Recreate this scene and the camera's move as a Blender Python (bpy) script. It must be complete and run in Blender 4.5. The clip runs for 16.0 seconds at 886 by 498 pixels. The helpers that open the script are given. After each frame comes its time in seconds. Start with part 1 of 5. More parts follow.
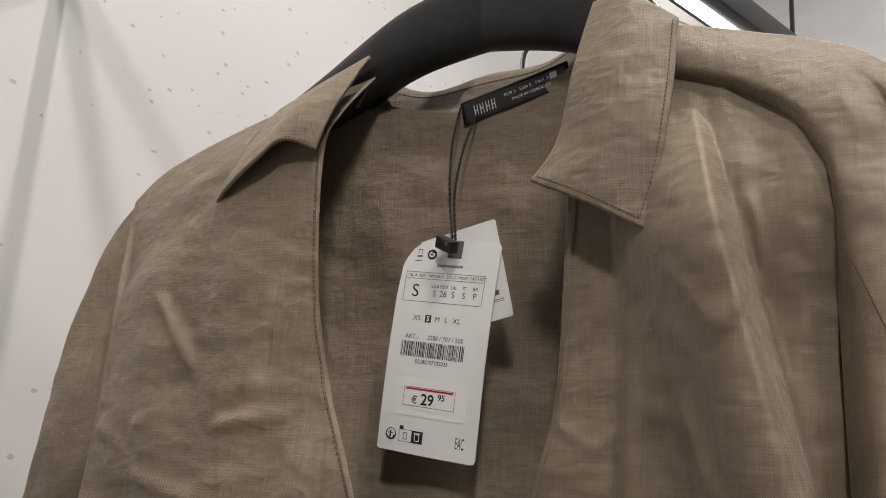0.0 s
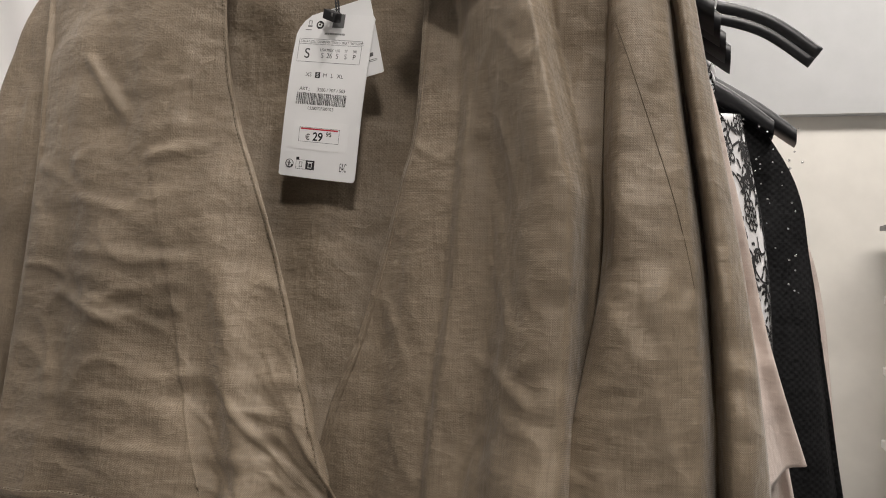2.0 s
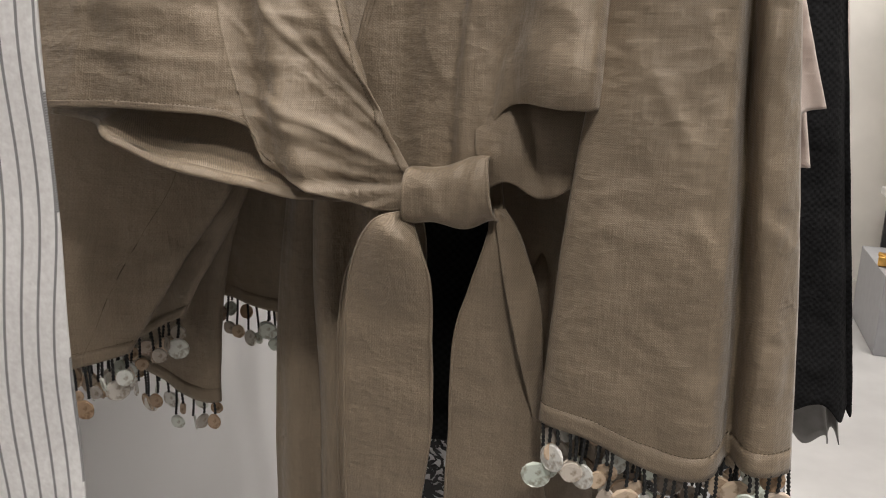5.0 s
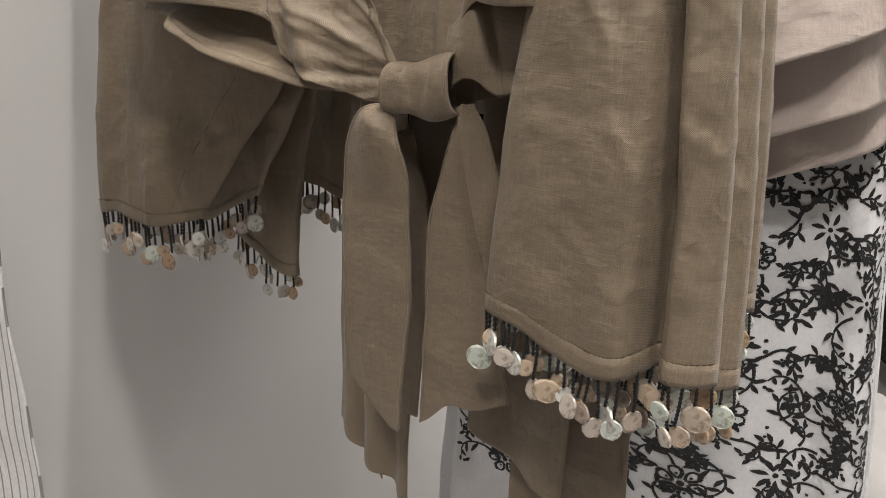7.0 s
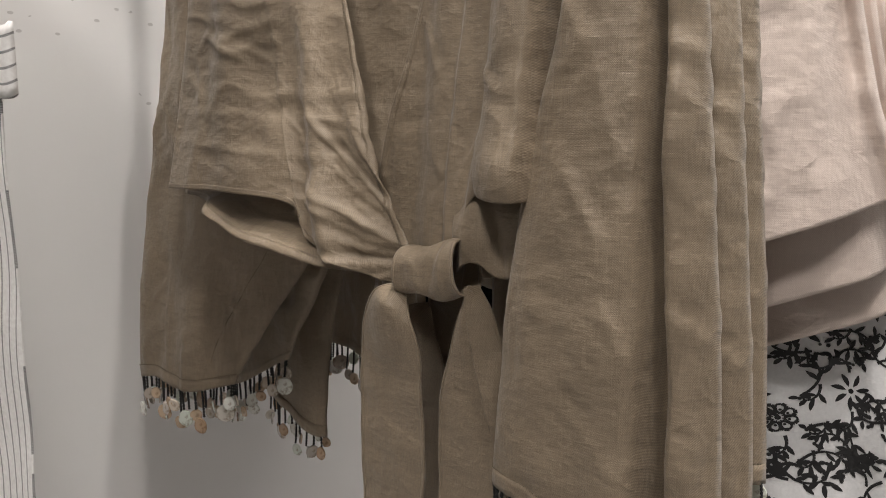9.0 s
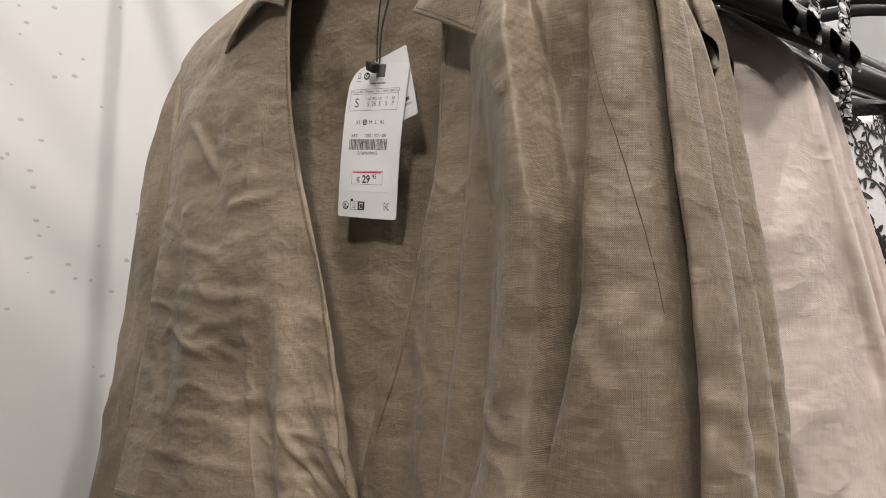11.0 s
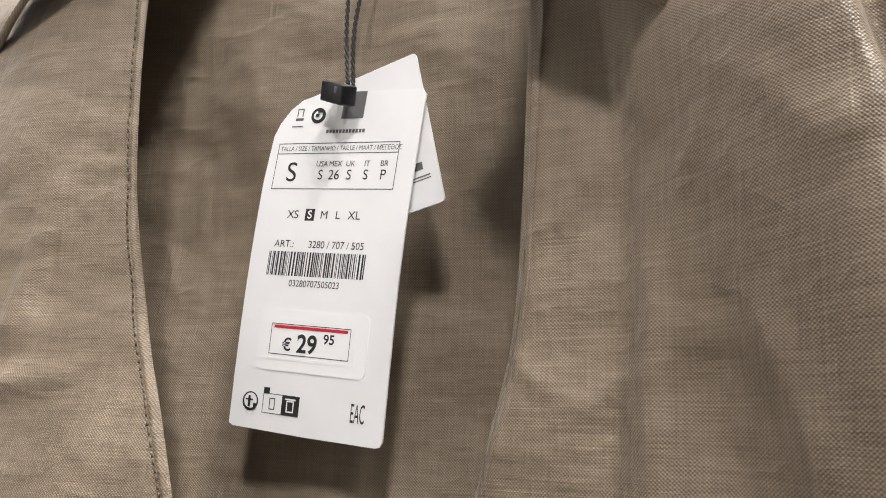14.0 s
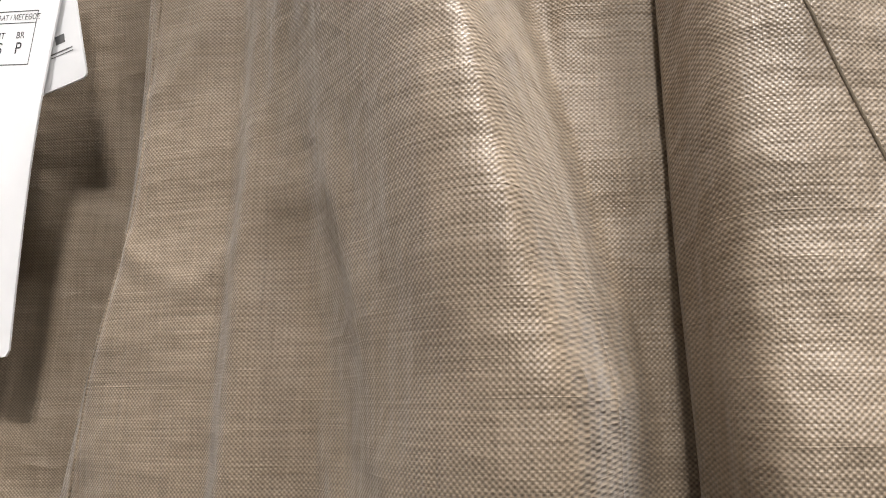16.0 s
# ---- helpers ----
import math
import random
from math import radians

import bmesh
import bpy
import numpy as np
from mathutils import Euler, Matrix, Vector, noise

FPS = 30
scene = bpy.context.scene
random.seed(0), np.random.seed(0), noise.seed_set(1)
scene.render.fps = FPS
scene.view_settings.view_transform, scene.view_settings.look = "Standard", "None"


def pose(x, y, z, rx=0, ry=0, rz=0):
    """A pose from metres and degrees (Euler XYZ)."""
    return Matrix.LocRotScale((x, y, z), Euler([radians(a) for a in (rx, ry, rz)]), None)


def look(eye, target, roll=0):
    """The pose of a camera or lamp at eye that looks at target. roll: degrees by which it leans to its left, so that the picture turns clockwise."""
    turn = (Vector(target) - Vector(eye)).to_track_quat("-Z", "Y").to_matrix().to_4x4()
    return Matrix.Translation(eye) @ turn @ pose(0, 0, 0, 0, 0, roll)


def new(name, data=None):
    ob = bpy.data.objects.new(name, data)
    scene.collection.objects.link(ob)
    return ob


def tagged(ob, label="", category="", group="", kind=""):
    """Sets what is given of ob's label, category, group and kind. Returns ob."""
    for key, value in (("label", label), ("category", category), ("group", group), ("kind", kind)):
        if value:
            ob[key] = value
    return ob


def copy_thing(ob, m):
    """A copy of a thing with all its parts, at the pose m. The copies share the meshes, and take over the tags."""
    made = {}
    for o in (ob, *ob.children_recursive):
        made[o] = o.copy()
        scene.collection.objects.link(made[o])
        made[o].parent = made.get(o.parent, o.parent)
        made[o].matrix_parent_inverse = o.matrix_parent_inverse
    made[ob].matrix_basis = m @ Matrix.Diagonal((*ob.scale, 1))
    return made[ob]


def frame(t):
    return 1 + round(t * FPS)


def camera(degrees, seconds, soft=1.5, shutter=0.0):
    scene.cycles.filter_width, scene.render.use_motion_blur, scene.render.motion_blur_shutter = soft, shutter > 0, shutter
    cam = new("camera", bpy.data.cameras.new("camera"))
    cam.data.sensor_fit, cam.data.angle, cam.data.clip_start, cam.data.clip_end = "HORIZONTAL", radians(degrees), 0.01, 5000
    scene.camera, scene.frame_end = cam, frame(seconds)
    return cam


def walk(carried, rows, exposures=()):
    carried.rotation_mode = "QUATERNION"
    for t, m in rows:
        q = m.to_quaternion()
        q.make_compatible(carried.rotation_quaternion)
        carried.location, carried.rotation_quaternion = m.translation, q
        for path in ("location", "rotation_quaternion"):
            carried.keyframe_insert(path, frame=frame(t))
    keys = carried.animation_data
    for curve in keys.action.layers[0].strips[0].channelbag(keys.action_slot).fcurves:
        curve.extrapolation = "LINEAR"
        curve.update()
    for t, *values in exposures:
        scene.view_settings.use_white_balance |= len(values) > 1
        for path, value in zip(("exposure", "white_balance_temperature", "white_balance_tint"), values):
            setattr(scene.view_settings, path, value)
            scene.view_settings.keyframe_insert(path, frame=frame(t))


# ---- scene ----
cam = camera(56.5, 16.0, soft=1.0)
METRES, EYE, TILT, LEAN, TURN = 1.1, 1.23, 11.66, -2.76, 27.13
ROWS = [
    (0.0, 0.0, 0.0, 0.0, -0.0, 0.0, -0.0),
    (0.5, 0.0299, -0.0449, -0.0135, 0.55, -2.41, -0.81),
    (1.0, 0.032, -0.077, -0.0255, -1.32, -5.21, -0.93),
    (1.5, 0.01, -0.099, -0.0342, -5.8, -7.88, -0.99),
    (2.0, -0.0163, -0.1256, -0.0431, -9.58, -10.43, -1.29),
    (2.5, -0.0333, -0.1462, -0.0523, -11.5, -12.47, -1.6),
    (3.0, -0.0326, -0.154, -0.0664, -12.32, -14.77, -1.85),
    (3.5, -0.0318, -0.153, -0.0839, -12.27, -17.61, -1.99),
    (4.0, -0.032, -0.1488, -0.1034, -11.78, -20.71, -1.88),
    (4.5, -0.0362, -0.1518, -0.1157, -10.86, -23.47, -1.44),
    (5.0, -0.0361, -0.1578, -0.1298, -9.37, -25.92, -0.83),
    (7.5, 0.1531, -0.2092, -0.1413, 11.61, -29.23, 3.81),
    (8.0, 0.1565, -0.2086, -0.133, 11.62, -27.01, 4.52),
    (8.5, 0.1596, -0.2071, -0.1228, 11.86, -24.23, 4.8),
    (9.0, 0.1583, -0.2107, -0.1071, 12.25, -20.49, 4.73),
    (9.5, 0.1571, -0.2129, -0.0885, 12.56, -16.72, 5.02),
    (10.0, 0.1568, -0.2145, -0.0716, 12.79, -13.48, 5.39),
    (12.5, 0.0472, 0.0839, -0.0384, 1.63, -0.96, 1.81),
    (13.0, 0.0257, 0.1345, -0.0426, -0.97, -0.11, 1.1),
    (13.5, 0.0238, 0.1429, -0.0437, -1.75, 0.46, 0.74),
    (14.0, 0.023, 0.1428, -0.0446, -1.87, 0.62, 0.75),
    (14.5, 0.022, 0.1434, -0.045, -1.89, 0.65, 0.79),
    (15.0, 0.0308, 0.1474, -0.0473, -3.35, 0.97, 0.82),
    (15.5, 0.0594, 0.1534, -0.0537, -7.29, 0.16, 0.98),
    (16.0, 0.0786, 0.1569, -0.0654, -9.96, -1.95, 1.53),
]
walk(cam, [(t, pose(0.1824, -0.356, EYE, TILT, LEAN, TURN) @ pose(METRES * x, METRES * y, METRES * z, 90 + pitch, roll, yaw)) for t, x, y, z, yaw, pitch, roll in ROWS],
     exposures=((0.0, -0.34, 6500, 10), (1.0, -0.26, 6500, 10), (2.5, -0.04, 6500, 10), (3.5, 0.05, 6500, 10), (5.0, 0.16, 6450, 10), (7.3, 0.18, 6500, 10), (9.0, 0.12, 6500, 10), (10.2, 0.0, 6500, 10), (12.3, 0.14, 6450, 10), (14.0, 0.62, 6250, 10), (16.0, 0.97, 6200, 10)))

# ---- light ----
world = bpy.data.worlds.new("store_ambient")
scene.world = world
world.use_nodes = True
world.node_tree.nodes["Background"].inputs[0].default_value = (0.9, 0.95, 1.0, 1)
world.node_tree.nodes["Background"].inputs[1].default_value = 0.05


def spot(name, eye, target, watts, size, angle, colour=(1.0, 0.94, 0.885)):
    d = bpy.data.lights.new(name, "SPOT")
    d.energy, d.shadow_soft_size, d.spot_size, d.spot_blend, d.color = watts, size, radians(angle), 0.6, colour
    ob = new(name, d)
    ob.matrix_world = look(eye, target)
    return ob


def area(name, m, sx, sy, watts, colour=(1.0, 0.95, 0.90)):
    d = bpy.data.lights.new(name, "AREA")
    d.shape, d.size, d.size_y, d.energy, d.color = "RECTANGLE", sx, sy, watts, colour
    ob = new(name, d)
    ob.matrix_world = m
    return ob


spot("track_spot_lamp", (0.42, 0.06, 3.22), (-0.15, 0.0, 0.9), 112, 0.03, 70)
spot("track_spot_lamp", (0.85, -0.62, 3.22), (0.0, 0.0, 1.1), 95, 0.12, 55)
spot("track_spot_lamp", (0.80, -1.85, 3.22), (0.0, 0.0, 1.05), 165, 0.20, 46)
# Two weak fills added under the ceiling, with no fixture behind them.
area("ceiling_strip_lamp", pose(0.6, 0.3, 3.27), 0.12, 3.0, 5)
area("ceiling_panel_lamp", pose(1.2, -1.2, 3.27), 1.6, 1.2, 5)
# Area fill out of view, added to brighten the far shelf wall.
area("shelf_wall_lamp", pose(1.3, 1.9, 3.25, 24, 0, 0), 2.2, 0.5, 105)


# ---- materials ----
def mat(name):
    m = bpy.data.materials.new(name)
    m.use_nodes = True
    nt = m.node_tree
    return m, nt, nt.nodes["Principled BSDF"]


def node(nt, kind, **ins):
    n = nt.nodes.new(kind)
    for k, v in ins.items():
        key = int(k[1:]) if k[0] == "i" and k[1:].isdigit() else k.replace("_", " ")
        n.inputs[key].default_value = v
    return n


def math_node(nt, op, a, b=None):
    n = nt.nodes.new("ShaderNodeMath")
    n.operation = op
    for i, v in enumerate((a, b)):
        if v is None:
            continue
        if isinstance(v, (int, float)):
            n.inputs[i].default_value = v
        else:
            nt.links.new(v, n.inputs[i])
    return n.outputs[0]


def mixed(nt, fac, a, b, blend="MIX"):
    n = nt.nodes.new("ShaderNodeMix")
    n.data_type, n.blend_type = "RGBA", blend
    for i, v in ((0, fac), (6, a), (7, b)):
        if isinstance(v, (int, float)):
            n.inputs[i].default_value = v
        elif isinstance(v, tuple):
            n.inputs[i].default_value = (*v, 1)
        else:
            nt.links.new(v, n.inputs[i])
    return n.outputs[2]


def ramp(nt, fac, stops):
    n = nt.nodes.new("ShaderNodeValToRGB")
    els = n.color_ramp.elements
    while len(els) < len(stops):
        els.new(0.5)
    for e, (p, c) in zip(els, stops):
        e.position, e.color = p, (*c, 1) if isinstance(c, tuple) else (c, c, c, 1)
    nt.links.new(fac, n.inputs[0])
    return n.outputs[0]


def coords(nt, scale=(1, 1, 1), turn=(0, 0, 0)):
    tc = nt.nodes.new("ShaderNodeTexCoord")
    mp = nt.nodes.new("ShaderNodeMapping")
    mp.inputs["Scale"].default_value = scale
    mp.inputs["Rotation"].default_value = turn
    nt.links.new(tc.outputs["Object"], mp.inputs[0])
    return mp.outputs[0]


def noise_tex(nt, vec, scale, detail=3.0, rough=0.55):
    n = nt.nodes.new("ShaderNodeTexNoise")
    n.inputs["Scale"].default_value, n.inputs["Detail"].default_value, n.inputs["Roughness"].default_value = scale, detail, rough
    nt.links.new(vec, n.inputs["Vector"])
    return n.outputs[0]


def bump(nt, bsdf, height, strength, distance):
    b = nt.nodes.new("ShaderNodeBump")
    b.inputs["Strength"].default_value, b.inputs["Distance"].default_value = strength, distance
    nt.links.new(height, b.inputs["Height"])
    nt.links.new(b.outputs[0], bsdf.inputs["Normal"])
    return b


def cloth(name, light, dark, pitch=0.00043, slub=1.0, rough=0.54, sheen=0.15, turn=0.0, spec=0.5):
    """Plain weave: warp and weft threads at real size, slubs along both, soft patches of wear."""
    m, nt, bs = mat(name)
    base = coords(nt)
    warp_noise = noise_tex(nt, base, 60, 2)
    sep = nt.nodes.new("ShaderNodeSeparateXYZ")
    nt.links.new(base, sep.inputs[0])
    k = math.pi / pitch
    jx = math_node(nt, "ADD", math_node(nt, "MULTIPLY", warp_noise, 7.0), math_node(nt, "MULTIPLY", noise_tex(nt, coords(nt, (1, 1, 0.3)), 420, 1), 1.6))
    jz = math_node(nt, "ADD", math_node(nt, "MULTIPLY", noise_tex(nt, base, 47, 2), 7.0), math_node(nt, "MULTIPLY", noise_tex(nt, coords(nt, (0.3, 1, 1)), 430, 1), 1.6))
    sx = math_node(nt, "SINE", math_node(nt, "ADD", math_node(nt, "MULTIPLY", sep.outputs[0], k), jx))
    sz = math_node(nt, "SINE", math_node(nt, "ADD", math_node(nt, "MULTIPLY", sep.outputs[2], k), jz))
    weave = math_node(nt, "MULTIPLY", sx, sz)
    thread = math_node(nt, "ADD", math_node(nt, "MULTIPLY", weave, 0.5), 0.5)
    slub_x = noise_tex(nt, coords(nt, (70, 70, 1400), (0, turn, 0)), 1.0, 2)
    slub_z = noise_tex(nt, coords(nt, (1400, 70, 70), (0, turn, 0)), 1.0, 2)
    slubs = math_node(nt, "MULTIPLY", math_node(nt, "ADD", slub_x, slub_z), 0.5)
    long_x = noise_tex(nt, coords(nt, (34, 34, 1500), (0, turn, 0)), 1.0, 1)
    long_z = noise_tex(nt, coords(nt, (1500, 34, 34), (0, turn, 0)), 1.0, 1)
    streak = math_node(nt, "ADD", math_node(nt, "MAXIMUM", math_node(nt, "SUBTRACT", long_x, 0.66), 0.0), math_node(nt, "MAXIMUM", math_node(nt, "SUBTRACT", long_z, 0.66), 0.0))
    slubs = math_node(nt, "ADD", slubs, math_node(nt, "MULTIPLY", streak, 0.8 * slub))
    patch = noise_tex(nt, coords(nt, (1, 1, 1)), 14, 4)
    fac = math_node(nt, "ADD", math_node(nt, "MULTIPLY", thread, 0.46), math_node(nt, "MULTIPLY", slubs, 0.46))
    fac = math_node(nt, "ADD", fac, math_node(nt, "MULTIPLY", patch, 0.25))
    col = ramp(nt, fac, [(0.20, dark), (0.93, light)])
    nt.links.new(col, bs.inputs["Base Color"])
    bs.inputs["Roughness"].default_value = rough
    bs.inputs["Specular IOR Level"].default_value = spec
    bs.inputs["Sheen Weight"].default_value = sheen
    bs.inputs["Sheen Roughness"].default_value = 0.45
    fine = noise_tex(nt, coords(nt, (1, 1, 1.3)), 38, 3, 0.5)
    sharp = math_node(nt, "ABSOLUTE", math_node(nt, "SUBTRACT", noise_tex(nt, coords(nt, (0.8, 1, 1.3)), 24, 3, 0.6), 0.5))
    crease = math_node(nt, "SUBTRACT", fine, math_node(nt, "MULTIPLY", sharp, 1.6))
    h = math_node(nt, "ADD", math_node(nt, "MULTIPLY", thread, 0.00010), math_node(nt, "MULTIPLY", slubs, 0.00040))
    h = math_node(nt, "ADD", h, math_node(nt, "MULTIPLY", crease, 0.0024))
    drag = math_node(nt, "ABSOLUTE", math_node(nt, "SUBTRACT", noise_tex(nt, coords(nt, (1.5, 1, 0.4), (0, 0.25, 0)), 42, 3, 0.55), 0.5))
    h = math_node(nt, "SUBTRACT", h, math_node(nt, "MULTIPLY", drag, 0.0022))
    bump(nt, bs, h, 1.0, 1.0)
    return m


def plain(name, colour, rough=0.5, metal=0.0, vary=0.15, scale=30.0, relief=0.0):
    m, nt, bs = mat(name)
    n = noise_tex(nt, coords(nt), scale, 4)
    dark = tuple(c * (1 - vary) for c in colour)
    light = tuple(min(1, c * (1 + vary)) for c in colour)
    nt.links.new(ramp(nt, n, [(0.3, dark), (0.7, light)]), bs.inputs["Base Color"])
    bs.inputs["Roughness"].default_value, bs.inputs["Metallic"].default_value = rough, metal
    if relief:
        bump(nt, bs, n, 0.6, relief)
    return m


def glow(name, colour, strength):
    m, nt, bs = mat(name)
    bs.inputs["Base Color"].default_value = (*colour, 1)
    bs.inputs["Emission Color"].default_value = (*colour, 1)
    bs.inputs["Emission Strength"].default_value = strength
    return m


LINEN = cloth("khaki_linen", (0.350, 0.272, 0.187), (0.072, 0.054, 0.035))
SLEEVE_LINEN = cloth("khaki_linen_on_the_bias", (0.350, 0.272, 0.187), (0.072, 0.054, 0.035), turn=radians(24))
PINK = cloth("pale_rose_linen", (0.70, 0.60, 0.54), (0.47, 0.385, 0.34), 0.0006, 0.8)
BLACK_CLOTH = cloth("black_knit", (0.02, 0.02, 0.021), (0.002, 0.002, 0.002), 0.004, 0.6, 0.85, 0.0, 0.0, 0.12)
BLACK_PLASTIC = plain("black_hanger_plastic", (0.012, 0.012, 0.014), 0.42, 0, 0.3, 200, 0.0002)
CORD = plain("black_cord", (0.01, 0.01, 0.01), 0.7)
PAPER = plain("white_card", (0.82, 0.82, 0.82), 0.6, 0, 0.02, 60)
INK = plain("black_ink", (0.015, 0.015, 0.016), 0.6, 0, 0.0)
GREY_INK = plain("grey_ink", (0.12, 0.12, 0.12), 0.6, 0, 0.0)
RED = plain("red_ink", (0.55, 0.01, 0.03), 0.6, 0, 0.0)
STICKER = plain("clear_white_sticker", (0.88, 0.88, 0.88), 0.25, 0, 0.01)
SATIN = plain("black_satin_label", (0.012, 0.012, 0.014), 0.35, 0, 0.4, 900, 0.0002)
WHITE_THREAD = plain("white_thread", (0.7, 0.7, 0.68), 0.7)
STEEL = plain("dark_steel", (0.05, 0.05, 0.052), 0.35, 0.8, 0.2)
CHROME = plain("chrome_steel", (0.7, 0.7, 0.7), 0.15, 1.0, 0.05)
FLOOR_MAT = plain("pale_polished_floor", (0.52, 0.51, 0.50), 0.35, 0, 0.08, 6)
CEILING_MAT = plain("white_ceiling_paint", (0.55, 0.55, 0.55), 0.8, 0, 0.03)
# Grey for the walls out of view, chosen to hold down bounced light.
UNSEEN_WALL_MAT = plain("mid_grey_bounce_control", (0.30, 0.29, 0.28), 0.8, 0, 0.05, 8)
REAR_MAT = plain("warm_white_wall_paint", (0.66, 0.63, 0.58), 0.8, 0, 0.04, 8)
BAND_MAT = plain("light_grey_band", (0.42, 0.42, 0.42), 0.8, 0, 0.04, 8)
BOX_MAT = plain("grey_plinth_paint", (0.34, 0.34, 0.35), 0.6, 0, 0.04)
SHELF_MAT = plain("white_shelf_lacquer", (0.8, 0.79, 0.77), 0.4, 0, 0.03)
GOLD = plain("gold_leather", (0.62, 0.36, 0.1), 0.28, 0.85, 0.25, 60)
BEIGE = plain("beige_leather", (0.55, 0.44, 0.34), 0.5, 0, 0.1)
LED = glow("led_strip", (1.0, 0.97, 0.92), 9.0)
LED_SOFT = glow("shelf_led", (1.0, 0.94, 0.84), 3.0)


STITCH = plain("khaki_thread", (0.10, 0.075, 0.045), 0.8)


def plaster():
    m, nt, bs = mat("white_plaster_wall")
    c = coords(nt)
    v = nt.nodes.new("ShaderNodeTexVoronoi")
    v.inputs["Scale"].default_value = 95
    v.inputs["Randomness"].default_value = 1.0
    nt.links.new(coords(nt, (1, 0.55, 1)), v.inputs["Vector"])
    pits = math_node(nt, "LESS_THAN", v.outputs["Distance"], 0.16)
    gate = math_node(nt, "GREATER_THAN", noise_tex(nt, c, 9, 2), 0.45)
    zz = nt.nodes.new("ShaderNodeSeparateXYZ")
    nt.links.new(c, zz.inputs[0])
    gate = math_node(nt, "MULTIPLY", gate, math_node(nt, "GREATER_THAN", math_node(nt, "ADD", zz.outputs[2], math_node(nt, "MULTIPLY", noise_tex(nt, c, 6, 2), 0.4)), 1.32))
    gate2 = math_node(nt, "GREATER_THAN", noise_tex(nt, c, 70, 1), 0.47)
    pits = math_node(nt, "MULTIPLY", math_node(nt, "MULTIPLY", pits, gate), gate2)
    soft = noise_tex(nt, c, 5, 4)
    col = mixed(nt, soft, (0.70, 0.69, 0.685), (0.78, 0.775, 0.77))
    col = mixed(nt, math_node(nt, "MULTIPLY", pits, 0.5), col, (0.3, 0.28, 0.27))
    nt.links.new(col, bs.inputs["Base Color"])
    bs.inputs["Roughness"].default_value = 0.42
    h = math_node(nt, "SUBTRACT", math_node(nt, "MULTIPLY", noise_tex(nt, c, 30, 5), 0.3), pits)
    bump(nt, bs, h, 0.5, 0.0012)
    return m


PLASTER = plaster()


def stripes():
    m, nt, bs = mat("white_cotton_with_dark_stripes")
    uv = nt.nodes.new("ShaderNodeUVMap")
    sep = nt.nodes.new("ShaderNodeSeparateXYZ")
    nt.links.new(uv.outputs[0], sep.inputs[0])
    f = math_node(nt, "FRACT", sep.outputs[0])
    line = math_node(nt, "LESS_THAN", f, 0.17)
    tw = math_node(nt, "SINE", math_node(nt, "MULTIPLY", math_node(nt, "ADD", sep.outputs[1], sep.outputs[0]), 60.0))
    line = math_node(nt, "MULTIPLY", line, math_node(nt, "ADD", 0.75, math_node(nt, "MULTIPLY", tw, 0.25)))
    n = noise_tex(nt, coords(nt), 500, 3)
    col = mixed(nt, line, ramp(nt, n, [(0.3, (0.68, 0.66, 0.65)), (0.7, (0.8, 0.79, 0.78))]), (0.10, 0.10, 0.105))
    nt.links.new(col, bs.inputs["Base Color"])
    bs.inputs["Roughness"].default_value = 0.85
    bump(nt, bs, noise_tex(nt, coords(nt), 60, 4), 0.6, 0.002)
    return m


STRIPES = stripes()


def floral():
    """White cotton with black scrolls, leaf sprays and dots: bent bands of a distorted field."""
    m, nt, bs = mat("white_cotton_with_black_floral_print")
    c = coords(nt)
    warp = nt.nodes.new("ShaderNodeTexNoise")
    warp.inputs["Scale"].default_value = 26
    warp.inputs["Detail"].default_value = 1.0
    nt.links.new(c, warp.inputs["Vector"])
    vec = nt.nodes.new("ShaderNodeVectorMath")
    vec.operation = "MULTIPLY_ADD"
    vec.inputs[1].default_value = (0.05, 0.05, 0.05)
    nt.links.new(warp.outputs["Color"], vec.inputs[0])
    nt.links.new(c, vec.inputs[2])
    v = nt.nodes.new("ShaderNodeTexVoronoi")
    v.inputs["Scale"].default_value = 42
    nt.links.new(vec.outputs[0], v.inputs["Vector"])
    ring = math_node(nt, "SINE", math_node(nt, "MULTIPLY", v.outputs["Distance"], 21.0))
    rings = math_node(nt, "GREATER_THAN", ring, 0.72)
    n2 = noise_tex(nt, vec.outputs[0], 55, 2, 0.5)
    scroll = math_node(nt, "LESS_THAN", math_node(nt, "ABSOLUTE", math_node(nt, "SUBTRACT", n2, 0.5)), 0.022)
    blobs = math_node(nt, "GREATER_THAN", noise_tex(nt, vec.outputs[0], 80, 2), 0.63)
    gate = math_node(nt, "GREATER_THAN", noise_tex(nt, c, 22, 1), 0.47)
    ink = math_node(nt, "MAXIMUM", math_node(nt, "MULTIPLY", rings, gate), math_node(nt, "MAXIMUM", scroll, blobs))
    col = mixed(nt, ink, (0.78, 0.78, 0.79), (0.008, 0.008, 0.009))
    nt.links.new(col, bs.inputs["Base Color"])
    bs.inputs["Roughness"].default_value = 0.8
    return m


FLORAL = floral()
COTTON = plain("white_cotton", (0.74, 0.74, 0.75), 0.8, 0, 0.05, 300, 0.0006)


